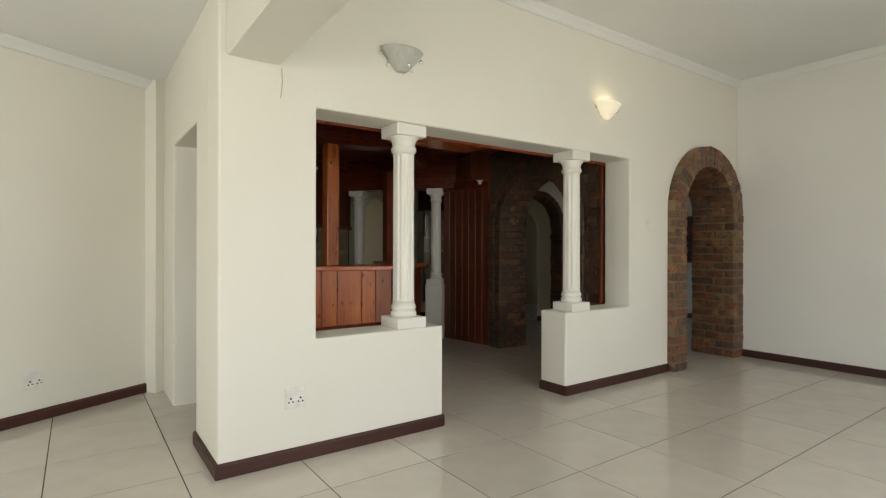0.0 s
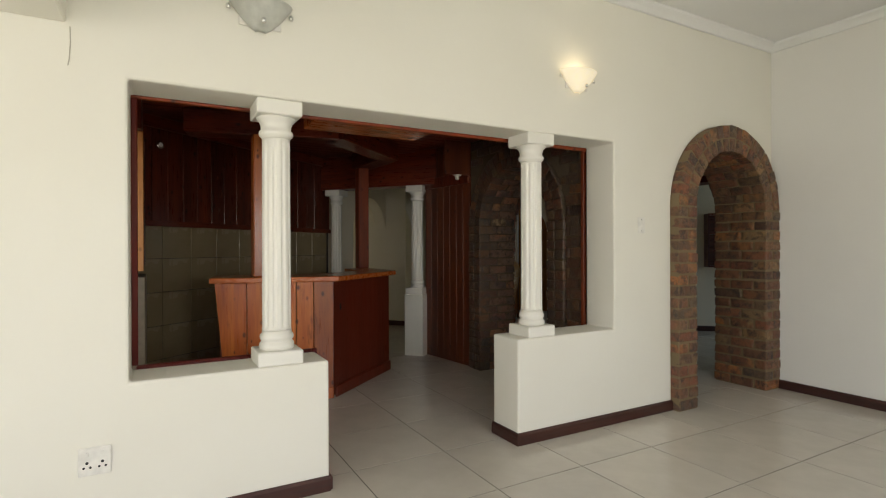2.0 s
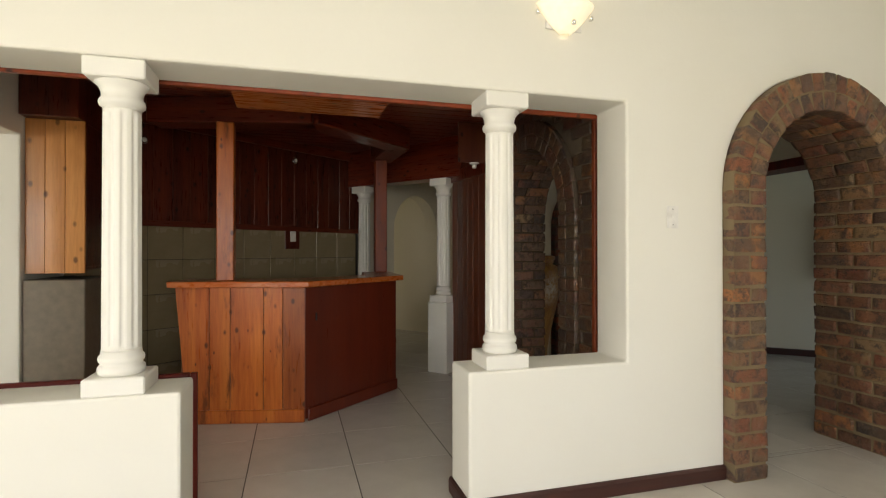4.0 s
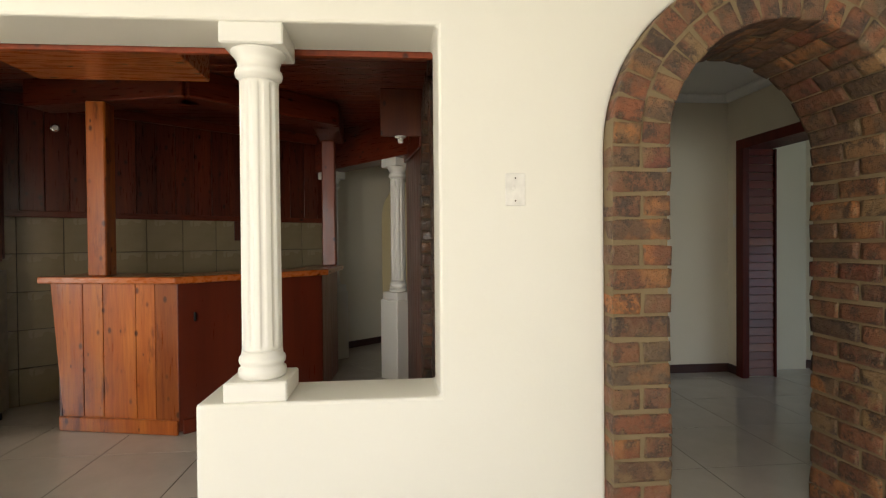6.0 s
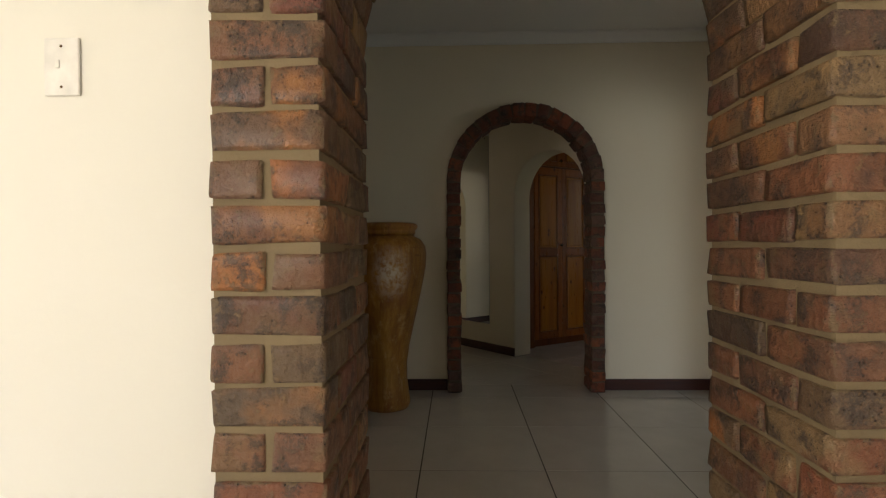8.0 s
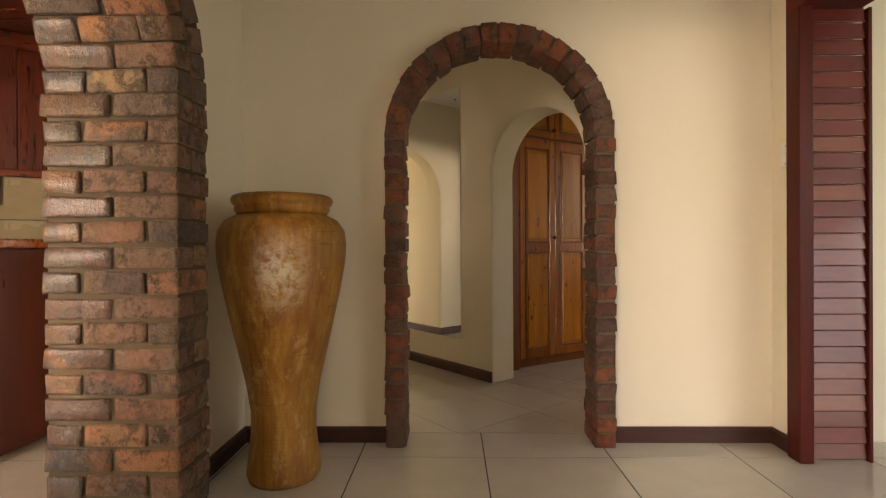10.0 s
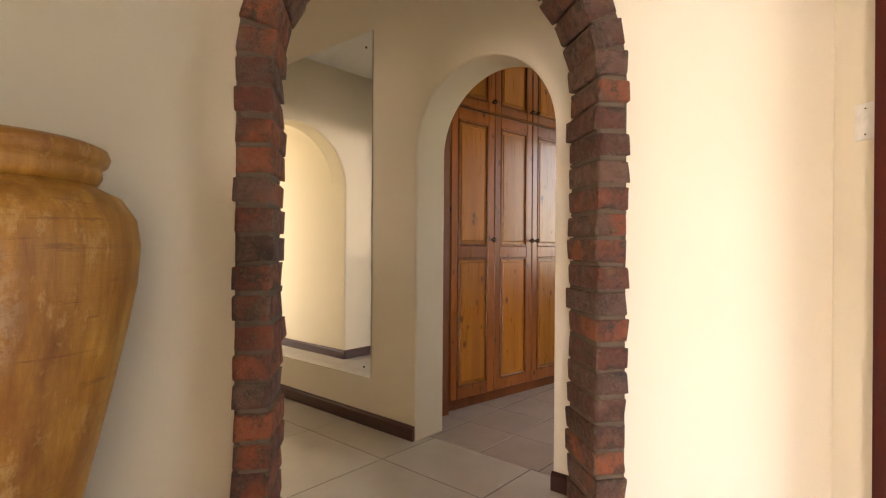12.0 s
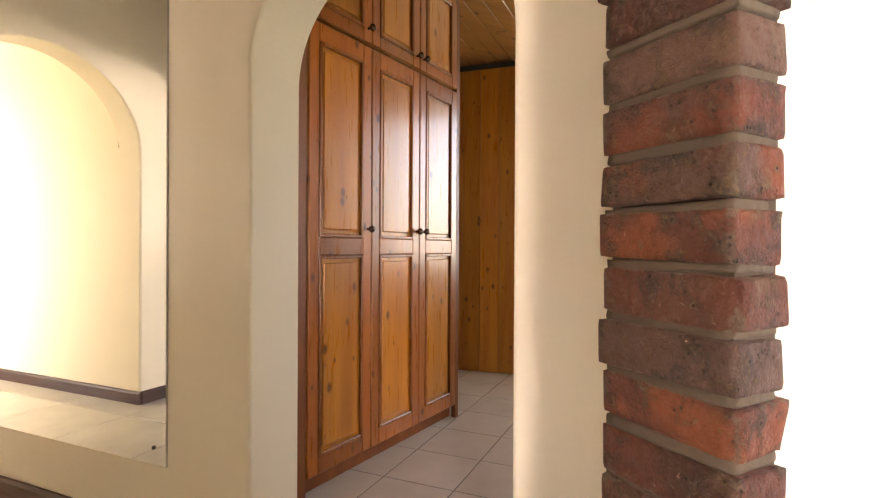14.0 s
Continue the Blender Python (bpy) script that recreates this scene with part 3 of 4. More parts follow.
# ---- structure: kitchen ----
KW = Matrix.Translation((0.815, 2.56, 0)) @ Matrix.Rotation(radians(37), 4, "Z")     # back wall of the kitchen
structure("wall_kitchen_back", box(-0.9, 0.0, -0.02, 2.50, 0.2, 2.75), M_WALL, "kitchen back wall behind tiles and boards", m=KW)
structure("ceiling_kitchen_deck", prism([(0.392, 0.283), (3.798, 0.283), (3.798, 2.773), (2.95, 4.2), (0.392, 2.3)], 2.44, 2.6, "z"), M_REDWOOD_X, "dark stained kitchen ceiling deck", "ceiling")
kb = None
for i in range(24):
    y = 0.29 + i * 0.13
    x0, x1 = (0.395, 3.79) if y < 2.0 else (1.2, 3.5)
    kb = box(x0, y, 2.415, x1, y + 0.125, 2.438, 0.005, kb)
structure("ceiling_kitchen", kb, M_REDWOOD_X, "dark red-stained boarded kitchen ceiling", "ceiling")
ground = structure("ground", box(-60, -60, -0.4, 60, 60, -0.08), M_GRASS, "green garden ground outside", "ground")
floor = structure("floor", box(-4.4, -5.2, -0.06, 10.0, 9.5, -0.0016), M_GROUT, "dark grout bed of the tiled floor", "floor")

# ---- things: living room ----


def fluted_column(name, x, y, z0, z1, label):
    """A plaster column with plinth, fluted shaft and capital."""
    col = thing(name, label, "column", "columns in the openings", m=pose(x, y, z0))
    h = z1 - z0
    w = 0.1125
    part("plinth", box(-w, -w, 0.0, w, w, 0.072, 0.006), M_COLUMN, col)
    base = [(0.080, 0.070), (0.0865, 0.076), (0.0885, 0.090), (0.0865, 0.103), (0.079, 0.110), (0.077, 0.117), (0.0835, 0.124), (0.0855, 0.135), (0.083, 0.147), (0.076, 0.153), (0.074, 0.172)]
    part("base_moulding", lathe(base, 40), M_COLUMN, col, smooth=True)
    zs = [0.170, 0.185, 0.195, 0.210] + [0.3 + (h - 0.6) * i / 6 for i in range(7)] + [h - 0.222, h - 0.208, h - 0.198, h - 0.185]

    def flute(z):
        return 0.0085 if 0.19 < z < h - 0.205 else 0.0
    part("shaft", lathe([(0.0735 - 0.004 * (z / h), z) for z in zs], 120, flute), M_COLUMN, col, smooth=True)
    cap = [(0.071, h - 0.188), (0.074, h - 0.178), (0.0835, h - 0.172), (0.0865, h - 0.160), (0.0835, h - 0.147), (0.076, h - 0.140), (0.077, h - 0.120), (0.084, h - 0.100), (0.098, h - 0.085), (0.100, h - 0.076)]
    part("capital_moulding", lathe(cap, 40), M_COLUMN, col, smooth=True)
    part("abacus", box(-w, -w, h - 0.078, w, w, h, 0.006), M_COLUMN, col)
    return col


fluted_column("column", 1.36, 0.114, 0.685, 2.035, "white fluted plaster column standing on the low wall")
fluted_column("column", 3.055, 0.118, 0.683, 2.045, "white fluted plaster column standing on the low wall end")


def wall_lamp(x, z, glass, label, lit):
    """A frosted half-bowl wall lamp held by three chrome clips."""
    ob = thing("wall_lamp", label, "wall lamp", "wall lamps", m=pose(x, -0.001, z))
    b = bmesh.new()
    rings = []
    for i in range(9):
        f = i / 8
        w, zz = 0.155 * (0.06 + 0.94 * f) ** 0.66, -0.095 + 0.14 * f
        rings.append([b.verts.new((w * math.cos(radians(180 + 180 * j / 16)), 0.72 * w * math.sin(radians(180 + 180 * j / 16)) - 0.012, zz)) for j in range(17)])
    for p, q in zip(rings, rings[1:]):
        for j in range(16):
            b.faces.new((p[j], p[j + 1], q[j + 1], q[j]))
    bmesh.ops.remove_doubles(b, verts=b.verts, dist=0.0005)
    bmesh.ops.solidify(b, geom=b.faces[:], thickness=0.006)
    part("glass_bowl", b, glass, ob, "lit frosted glass bowl" if lit else "frosted glass bowl", True)
    part("back_plate", box(-0.10, -0.012, -0.07, 0.10, 0.0, 0.03, 0.003), M_PLASTIC, ob)
    for cx, cy, cz in ((-0.148, -0.02, 0.005), (0.148, -0.02, 0.005), (0.0, -0.105, -0.066)):
        part("clip", lathe([(0.004, -0.014), (0.011, -0.012), (0.012, 0.0), (0.008, 0.008), (0.004, 0.012)], 12), M_CHROME, ob, "chrome clip", True, pose(cx, cy, cz))
    if lit:
        d = bpy.data.lights.new("wall_lamp_bulb", "POINT")
        d.energy, d.color, d.shadow_soft_size = 0.34, (1.0, 0.78, 0.48), 0.03
        bulb = new("wall_lamp_bulb", d)
        bulb.location = (x, -0.07, z + 0.06)
    return ob


wall_lamp(1.262, 2.44, M_GLASS_OFF, "unlit frosted glass wall lamp with chrome clips", False)
wall_lamp(3.352, 2.44, M_GLASS_ON, "lit frosted glass wall lamp with chrome clips", True)


def socket_plate(m, label):
    """A double three-pin socket with two rocker switches."""
    ob = thing("socket", label, "socket", m=m)
    part("plate", box(-0.06, -0.010, -0.06, 0.06, 0.0, 0.06, 0.003), M_PLASTIC, ob)
    for sx in (-0.028, 0.028):
        for dx, dz, r in ((0, -0.004, 0.006), (-0.012, -0.024, 0.005), (0.012, -0.024, 0.005)):
            part("pin_hole", lathe([(r, 0), (r, 0.003)], 10), M_HOLE, ob, m=pose(sx + dx, -0.0095, dz, 90))
        part("rocker", box(sx - 0.007, -0.014, 0.022, sx + 0.007, -0.009, 0.042, 0.002), M_PLASTIC, ob)
    return ob


def switch_plate(m, label):
    ob = thing("light_switch", label, "switch", m=m)
    part("plate", box(-0.037, -0.006, -0.060, 0.037, 0.0, 0.060, 0.002), M_PLASTIC, ob)
    part("rocker", box(-0.012, -0.009, -0.004, -0.002, -0.0055, 0.014, 0.0015), M_PLASTIC, ob)
    for z in (-0.042, 0.042):
        part("screw", lathe([(0.003, 0), (0.003, 0.001)], 8), M_KNOB, ob, m=pose(0, -0.0057, z, 90))
    return ob


socket_plate(pose(0.573, -0.001, 0.365), "white plastic double wall socket")
socket_plate(BACK_LEFT @ pose(-0.98, -0.001, 0.29), "white plastic double wall socket")
switch_plate(pose(4.006, -0.001, 1.445), "white plastic light switch on the plaster")
switch_plate(pose(6.704, 2.655, 1.43, 0, 0, -90), "white plastic light switch beside the louvred door")

b = bmesh.new()
pts = [(0.492, -0.006, 2.22), (0.494, -0.012, 2.15), (0.489, -0.010, 2.08), (0.484, -0.008, 2.055)]
for p, q in zip(pts, pts[1:]):
    d = Vector(q) - Vector(p)
    seg = lathe([(0.0022, 0), (0.0022, d.length)], 6)
    seg.transform(Matrix.Translation(p) @ d.to_track_quat("Z", "Y").to_matrix().to_4x4())
    joined(b, seg)
tagged(part("loose_wire", b, M_WIRE), "thin loose wire hanging below the beam", "wire")

# wooden edging on the kitchen side of the low wall
edge = thing("wood_edging", "dark wooden edging strip on the low wall end", "trim", kind="structure")
part("upright_strip", box(1.59, 0.283, 0.0, 1.62, 0.31, 0.70, 0.004), M_FRAME, edge)
part("upright_strip", box(0.70, 0.283, 0.702, 0.728, 0.31, 2.024, 0.004), M_FRAME, edge)
part("sill_strip", box(0.72, 0.283, 0.672, 1.588, 0.31, 0.70, 0.004), M_FRAME, edge)

# ---- things: kitchen ----
BAR_A, BAR_B, BAR_C, BAR_D = Vector((1.25, 1.83)), Vector((2.13, 1.63)), Vector((2.955, 2.365)), Vector((2.985, 3.20))


def run_matrix(p, q):
    d = q - p
    return Matrix.Translation((p.x, p.y, 0)) @ Matrix.Rotation(math.atan2(d.y, d.x), 4, "Z"), d.length


bar = thing("bar_counter", "angled red-brown wooden bar counter with plank front", "bar counter")
m1, l1 = run_matrix(BAR_A, BAR_B)
m2, l2 = run_matrix(BAR_B, BAR_C)
cuts = [0.0, 0.21, 0.36, 0.60, 0.74, l1]
for a, c in zip(cuts, cuts[1:]):
    lo, hi = (a + 0.05, a - 0.035) if a == 0.0 else (a + 0.002, a + 0.002)
    part("plank", prism([(lo, 0.09), (c - 0.003, 0.09), (c - 0.003, 1.0), (hi, 1.0)], 0.0, 0.022, "y", 0.003), M_BARWOOD, bar, m=m1)
part("plinth_board", box(0.03, -0.02, 0.002, l1, 0.0, 0.10, 0.006), M_BARWOOD, bar, m=m1)
part("front_panel", box(0.0, 0.0, 0.02, l2, 0.022, 1.0, 0.003), M_BARRED, bar, "smooth red-stained panel", m=m2)
m3, l3 = run_matrix(BAR_C, BAR_D)
part("side_panel", box(0.024, 0.0, 0.02, l3, 0.022, 1.0, 0.003), M_BARRED, bar, m=m3)
part("plinth_board", box(0.02, -0.02, 0.002, l2, -0.001, 0.10, 0.006), M_BARRED, bar, m=m2)
top = [(BAR_A.x - 0.08, BAR_A.y - 0.05), (BAR_B.x + 0.02, BAR_B.y - 0.09), (BAR_C.x + 0.06, BAR_C.y - 0.05), (BAR_D.x + 0.06, BAR_D.y), (BAR_D.x - 0.24, BAR_D.y), (BAR_C.x - 0.26, BAR_C.y + 0.16), (2.02, 2.02), (BAR_A.x, BAR_A.y + 0.40)]
part("top", prism(top, 1.0, 1.045, "z", 0.008), M_BARWOOD_X, bar, "thick varnished top")
part("end_panel", box(0.0, 0.022, 0.02, 0.022, 0.36, 1.0, 0.003), M_REDWOOD, bar, m=m1)
part("cupboard_latch", box(0.10, -0.012, 0.74, 0.115, -0.001, 0.80, 0.003), M_BLACK, bar, "small dark latch", m=m2)

for x, y, z0, lab in ((1.572, 1.82, 1.046, "knotty red-brown wooden post standing on the bar"), (2.935, 3.10, 1.046, "dark red-brown wooden post on the bar end")):
    tagged(part("post", box(x - 0.068, y - 0.065, z0, x + 0.055, y + 0.065, 2.218, 0.008), M_BARWOOD if x < 2 else M_PANEL, None), lab, "post")

hood = thing("bar_canopy", "dark stained timber canopy over the bar", "canopy")
for p, q in ((Vector((1.0, 1.93)), Vector((2.18, 1.62))), (Vector((2.22, 1.62)), Vector((3.10, 2.42))), (Vector((3.10, 2.47)), Vector((3.06, 3.22)))):
    mm, ll = run_matrix(p, q)
    part("beam", box(0.0, 0.0, 2.22, ll, 0.22, 2.41, 0.008), M_REDWOOD_X, hood, m=mm)
tagged(part("ceiling_panel", box(1.72, 0.316, 2.12, 2.58, 0.98, 2.41, 0.006), M_BARWOOD_X), "red-brown boarded box below the kitchen ceiling", "panel")
tagged(part("lintel_board", box(0.42, 0.285, 2.026, 3.79, 0.315, 2.40, 0.004), M_PANEL), "red-stained board above the opening", "board")

# boards and tiles on the kitchen back wall
boards_thing = thing("wall_boards", "dark red-stained boards over the kitchen wall", "panelling", m=KW)
for i in range(19):
    x = -0.55 + i * 0.16
    part("board", box(x, -0.026 - 0.006 * (i % 2), 1.50, x + 0.157, -0.001, 2.437, 0.003), M_REDWOOD, boards_thing)
part("cornice_board", box(-0.55, -0.07, 2.34, 2.49, -0.034, 2.438, 0.004), M_REDWOOD_X, boards_thing)
part("rail", box(-0.55, -0.05, 1.48, 2.49, -0.03, 1.53, 0.004), M_REDWOOD_X, boards_thing)

splash = thing("tiled_backsplash", "glazed beige wall tiles behind the bar", "tiles", kind="structure", m=KW)
tile_me = mesh_of("wall_tile", box(0, -0.008, 0, 0.296, -0.001, 0.296, 0.002), M_WALLTILE)
for i in range(10):
    for j in range(5):
        t = new("wall_tile", tile_me)
        t.parent = splash
        t.matrix_basis = pose(-0.55 + i * 0.30, 0, 0.0 + j * 0.30 - 0.005)
part("grout_bed", box(-0.55, -0.0035, 0.0, 2.49, -0.0005, 1.495), M_GROUT, splash)

for x, z in ((0.0, 2.20), (1.53, 2.24)):
    spot = thing("wall_spotlight", "small round chrome spotlight on the dark boards", "spotlight", "spotlights", m=KW @ pose(x, -0.034, z))
    part("ring", lathe([(0.034, 0), (0.036, 0.012), (0.030, 0.020), (0.024, 0.020)], 20), M_CHROME, spot, "chrome ring", True, pose(0, 0, 0, 90))
    part("lamp_face", lathe([(0.024, 0.018), (0.018, 0.022), (0.006, 0.024)], 16), M_PLASTIC, spot, "white lamp face", True, pose(0, 0, 0, 90))
ks = thing("light_switch", "white light switch on a wooden backing board", "switch", m=KW @ pose(1.51, -0.01, 1.43))
part("backing_board", box(-0.09, -0.02, -0.14, 0.09, 0.0, 0.12, 0.003), M_REDWOOD, ks, "red-brown backing board")
part("plate", box(-0.035, -0.03, -0.06, 0.035, -0.02, 0.06, 0.003), M_PLASTIC, ks)

cab = thing("wall_cabinet", "pale pine wall cabinet hung on the kitchen wall", "cabinet")
for i in range(3):
    part("side_board", box(0.395 + i * 0.112, 1.585, 1.12, 0.395 + i * 0.112 + 0.111, 1.605, 2.12, 0.003), M_PALEPINE, cab, "pale boarded side")
part("body", box(0.395, 1.606, 1.14, 0.71, 2.13, 2.12, 0.003), M_REDWOOD, cab)
part("door", box(0.712, 1.606, 1.16, 0.732, 2.125, 2.11, 0.004), M_REDWOOD, cab, "dark red-stained door")
part("top_box", box(0.395, 1.50, 2.122, 0.72, 2.13, 2.41, 0.004), M_REDWOOD, cab, "dark red-stained box above the doors")
unit = thing("base_unit", "grey-brown enamel kitchen unit below the cabinet", "kitchen unit")
part("body", box(0.395, 1.56, 0.06, 0.74, 2.13, 1.08, 0.006), M_DARKUNIT, unit)
part("kick_plate", box(0.40, 1.58, 0.0, 0.71, 2.10, 0.06), M_BLACK, unit)

# far opening of the kitchen with two columns on pedestals
for x, y in ((3.575, 2.94), (2.86, 3.86)):
    mm = pose(x, y, 0, 0, 0, 40)
    structure("wall_pedestal", box(-0.12, -0.12, -0.02, 0.12, 0.12, 0.73, 0.008), M_WALL, "cream plastered pedestal of a column", "pedestal", m=mm)
    c = fluted_column("column", x, y, 0.73, 2.03, "white fluted plaster column on a pedestal beyond the bar")
    c.matrix_basis = pose(x, y, 0.73, 0, 0, 40) @ Matrix.Diagonal((0.95, 0.95, 1, 1))
d = Vector((3.575 - 2.86, 2.94 - 3.86))
structure("wall_far_lintel", box(-0.3, -0.11, 2.03, d.length + 0.3, 0.11, 2.61), M_REDWOOD_X, "dark red-stained boarded lintel over the far columns", "lintel", m=Matrix.Translation((2.86, 3.86, 0)) @ Matrix.Rotation(math.atan2(d.y, d.x), 4, "Z"))
clad = thing("wood_panelling", "red-stained wooden panelling beside the brick arch", "panelling", m=Matrix.Translation((3.765, 2.045, 0)) @ Matrix.Rotation(radians(7.5), 4, "Z"))
for i in range(7):
    part("board", box(0.0, i * 0.12, 0.002, 0.032, i * 0.12 + 0.118, 2.41, 0.003), M_CLAD, clad)
part("rail", box(-0.025, 0.0, 1.98, -0.001, 0.838, 2.10, 0.004), M_REDWOOD, clad)
tagged(part("jamb_board", box(3.735, 0.318, 0.002, 3.762, 0.352, 2.04, 0.004), M_PANEL), "red-stained upright board at the end of the brickwork", "board")
tagged(part("fascia_board", box(3.45, 2.02, 2.055, 3.763, 2.044, 2.412, 0.004), M_CLAD), "red-stained fascia board above the kitchen panelling", "board")
lampholder = thing("ceiling_fitting", "small white plastic lamp fitting below the fascia board", "light fitting", m=pose(3.60, 2.03, 2.054))
part("rose", lathe([(0.030, -0.012), (0.042, -0.008), (0.044, 0.0)], 20), M_PLASTIC, lampholder, smooth=True)
part("holder", lathe([(0.016, -0.05), (0.020, -0.045), (0.022, -0.012)], 16), M_PLASTIC, lampholder, smooth=True)
skirting("baseboard", (2.45, 3.75), (2.75, 3.95), -1)

# ---- things: hall ----
urn = thing("floor_vase", "tall weathered ochre clay floor vase with rolled rim", "vase", m=pose(4.352, 2.385, 0.0) @ Matrix.Diagonal((0.98, 0.98, 0.980, 1)))
prof = [(0.150, 0.0), (0.160, 0.03), (0.152, 0.10), (0.140, 0.20), (0.140, 0.30), (0.158, 0.42), (0.190, 0.56), (0.222, 0.70), (0.252, 0.84), (0.272, 0.95), (0.278, 1.03), (0.270, 1.09), (0.240, 1.135), (0.200, 1.155), (0.186, 1.163)]
part("body", lathe(prof, 64), M_VASE, urn, smooth=True)
rim = [(0.184, 1.156), (0.196, 1.166), (0.204, 1.180), (0.203, 1.192), (0.201, 1.197), (0.213, 1.206), (0.219, 1.222), (0.213, 1.238), (0.196, 1.246), (0.172, 1.243), (0.160, 1.22), (0.158, 1.14)]
part("rim", lathe(rim, 64), M_VASE, urn, "rolled double rim", True)

frame_t = thing("door_frame", "dark mahogany frame of the wide opening", "door frame", kind="structure")
part("jamb", box(6.665, 2.505, 0.0, 6.73, 2.60, 2.12, 0.004), M_FRAME, frame_t)
part("jamb", box(6.665, 0.72, 0.0, 6.97, 0.755, 2.12, 0.004), M_FRAME, frame_t)
part("head", box(6.665, 0.72, 2.075, 6.97, 2.60, 2.16, 0.004), M_FRAME, frame_t)
clad_jamb = thing("shiplap_cladding", "glossy red-stained wooden shiplap boards lining the opening", "cladding", m=pose(6.733, 2.549, 0.0))
ship = [mesh_of("board", box(0, -0.006, -0.0365, 0.252, 0.006, 0.0365, 0.003), m) for m in M_SHIPLAP]
for i in range(28):
    # these boards take the paler of the two red materials
    kind = 1 if i in (3, 5, 8, 9, 12, 13, 16, 19, 21) else 0
    s = new("board", ship[kind])
    s.parent = clad_jamb
    s.matrix_basis = pose(0, -0.006, 0.045 + i * 0.0742, -9)
part("end_trim", box(0.254, -0.03, 0.0, 0.272, 0.008, 2.075, 0.003), M_FRAME, clad_jamb, "dark end strip")

FARM = Matrix.Translation((7.35, 2.98, 0)) @ Matrix.Rotation(radians(-42), 4, "Z")
shelf = thing("wall_shelf", "dark red-brown wooden wall shelf unit in the next room", "shelf", m=FARM)
part("back", box(1.06, -0.02, 0.98, 1.80, -0.002, 1.78), M_REDWOOD_X, shelf)
for x in (1.04, 1.80):
    part("side", box(x, -0.24, 0.98, x + 0.02, -0.002, 1.78, 0.002), M_REDWOOD, shelf)
for z in (0.98, 1.22, 1.47, 1.76):
    part("shelf_board", box(1.061, -0.23, z, 1.799, -0.022, z + 0.02, 0.002), M_REDWOOD_X, shelf)

# ---- things: wing ----
mirror = thing("wall_mirror", "tall frameless mirror fixed to the passage wall", "mirror", m=WING @ pose(-0.001, 0, 0))
part("mirror_glass", box(-0.006, 0.345, 0.275, 0.0, 1.51, 2.245), M_MIRROR, mirror)
part("edge_strip", box(-0.0065, 0.3432, 0.272, 0.0, 0.3447, 2.248), M_WIRE, mirror)
for yy, zz in ((0.40, 0.33), (0.40, 2.16)):
    part("screw", lathe([(0.006, 0), (0.006, 0.003)], 10), M_HOLE, mirror, m=pose(-0.0065, yy, zz, 0, -90))

WD = Matrix.Translation((5.56, 4.275, 0)) @ Matrix.Rotation(radians(32), 4, "Z")
ward = thing("wardrobe", "varnished knotty pine built-in wardrobe with panelled doors", "wardrobe", m=WD)
DW, X0 = 0.385, 0.09
part("carcass", box(0.0, 0.03, 0.075, X0 + 3 * DW + 0.03, 0.46, 2.44), M_PINE_DARK, ward)
part("plinth", box(0.0, 0.05, 0.0, X0 + 3 * DW + 0.02, 0.45, 0.075), M_PINE_DARK, ward)
part("end_panel", box(X0 + 3 * DW, 0.0, 0.0, X0 + 3 * DW + 0.035, 0.029, 2.44, 0.003), M_PINE_DARK, ward)
part("end_panel", box(-0.02, 0.0, 0.0, X0 - 0.003, 0.029, 2.44, 0.003), M_PINE_DARK, ward)


def panel_door(x, z0, z1, rails, parent, knob_x=None, knob_z=None):
    """A framed door with raised panels between its rails."""
    d = part("door", box(x + 0.004, 0.008, z0, x + DW - 0.004, 0.028, z1), M_PINE, parent)
    s = 0.058
    for a, c in ((x + 0.003, x + s), (x + DW - s, x + DW - 0.003)):
        part("stile", box(a, -0.004, z0, c, 0.0075, z1, 0.004), M_PINE_RAIL, d)
    for a, c in rails:
        part("rail", box(x + s + 0.0005, -0.004, a, x + DW - s - 0.0005, 0.0075, c, 0.004), M_PINE_RAIL, d)
    for (a0, a1), (c0, c1) in zip(rails, rails[1:]):
        lo, hi = a1, c0
        bmf = None
        for bx in ((x + s, lo, x + s + 0.014, hi), (x + DW - s - 0.014, lo, x + DW - s, hi), (x + s + 0.014, lo, x + DW - s - 0.014, lo + 0.014), (x + s + 0.014, hi - 0.014, x + DW - s - 0.014, hi)):
            bmf = box(bx[0], -0.009, bx[1], bx[2], 0.0072, bx[3], 0.003, bmf)
        part("moulding", bmf, M_PINE_MOULD, d, "darker moulding")
        part("raised_panel", box(x + s + 0.03, 0.0, lo + 0.03, x + DW - s - 0.03, 0.0078, hi - 0.03, 0.005), M_PINE, d)
    if knob_x is not None:
        part("knob", lathe([(0.006, 0), (0.006, 0.012), (0.014, 0.018), (0.017, 0.027), (0.013, 0.035), (0.004, 0.038)], 16), M_KNOB, d, "round dark metal knob", True, pose(knob_x, -0.004, knob_z, 90))


for i in range(3):
    x = X0 + i * DW
    kx = x + DW - 0.03 if i < 2 else x + 0.03
    panel_door(x, 0.08, 1.885, [(0.08, 0.15), (0.955, 1.03), (1.81, 1.885)], ward, kx, 1.07)
    panel_door(x, 1.905, 2.43, [(1.905, 1.96), (2.37, 2.43)], ward, kx, 1.965)

far = thing("bedroom_door", "knotty pine boarded door at the bedroom end", "door", m=Matrix.Translation((7.10, 6.05, 0)) @ Matrix.Rotation(radians(-46), 4, "Z"))
for i in range(6):
    part("board", box(i * 0.15, 0.0, 0.004, i * 0.15 + 0.148, 0.03, 2.44, 0.003), M_PINE, far)
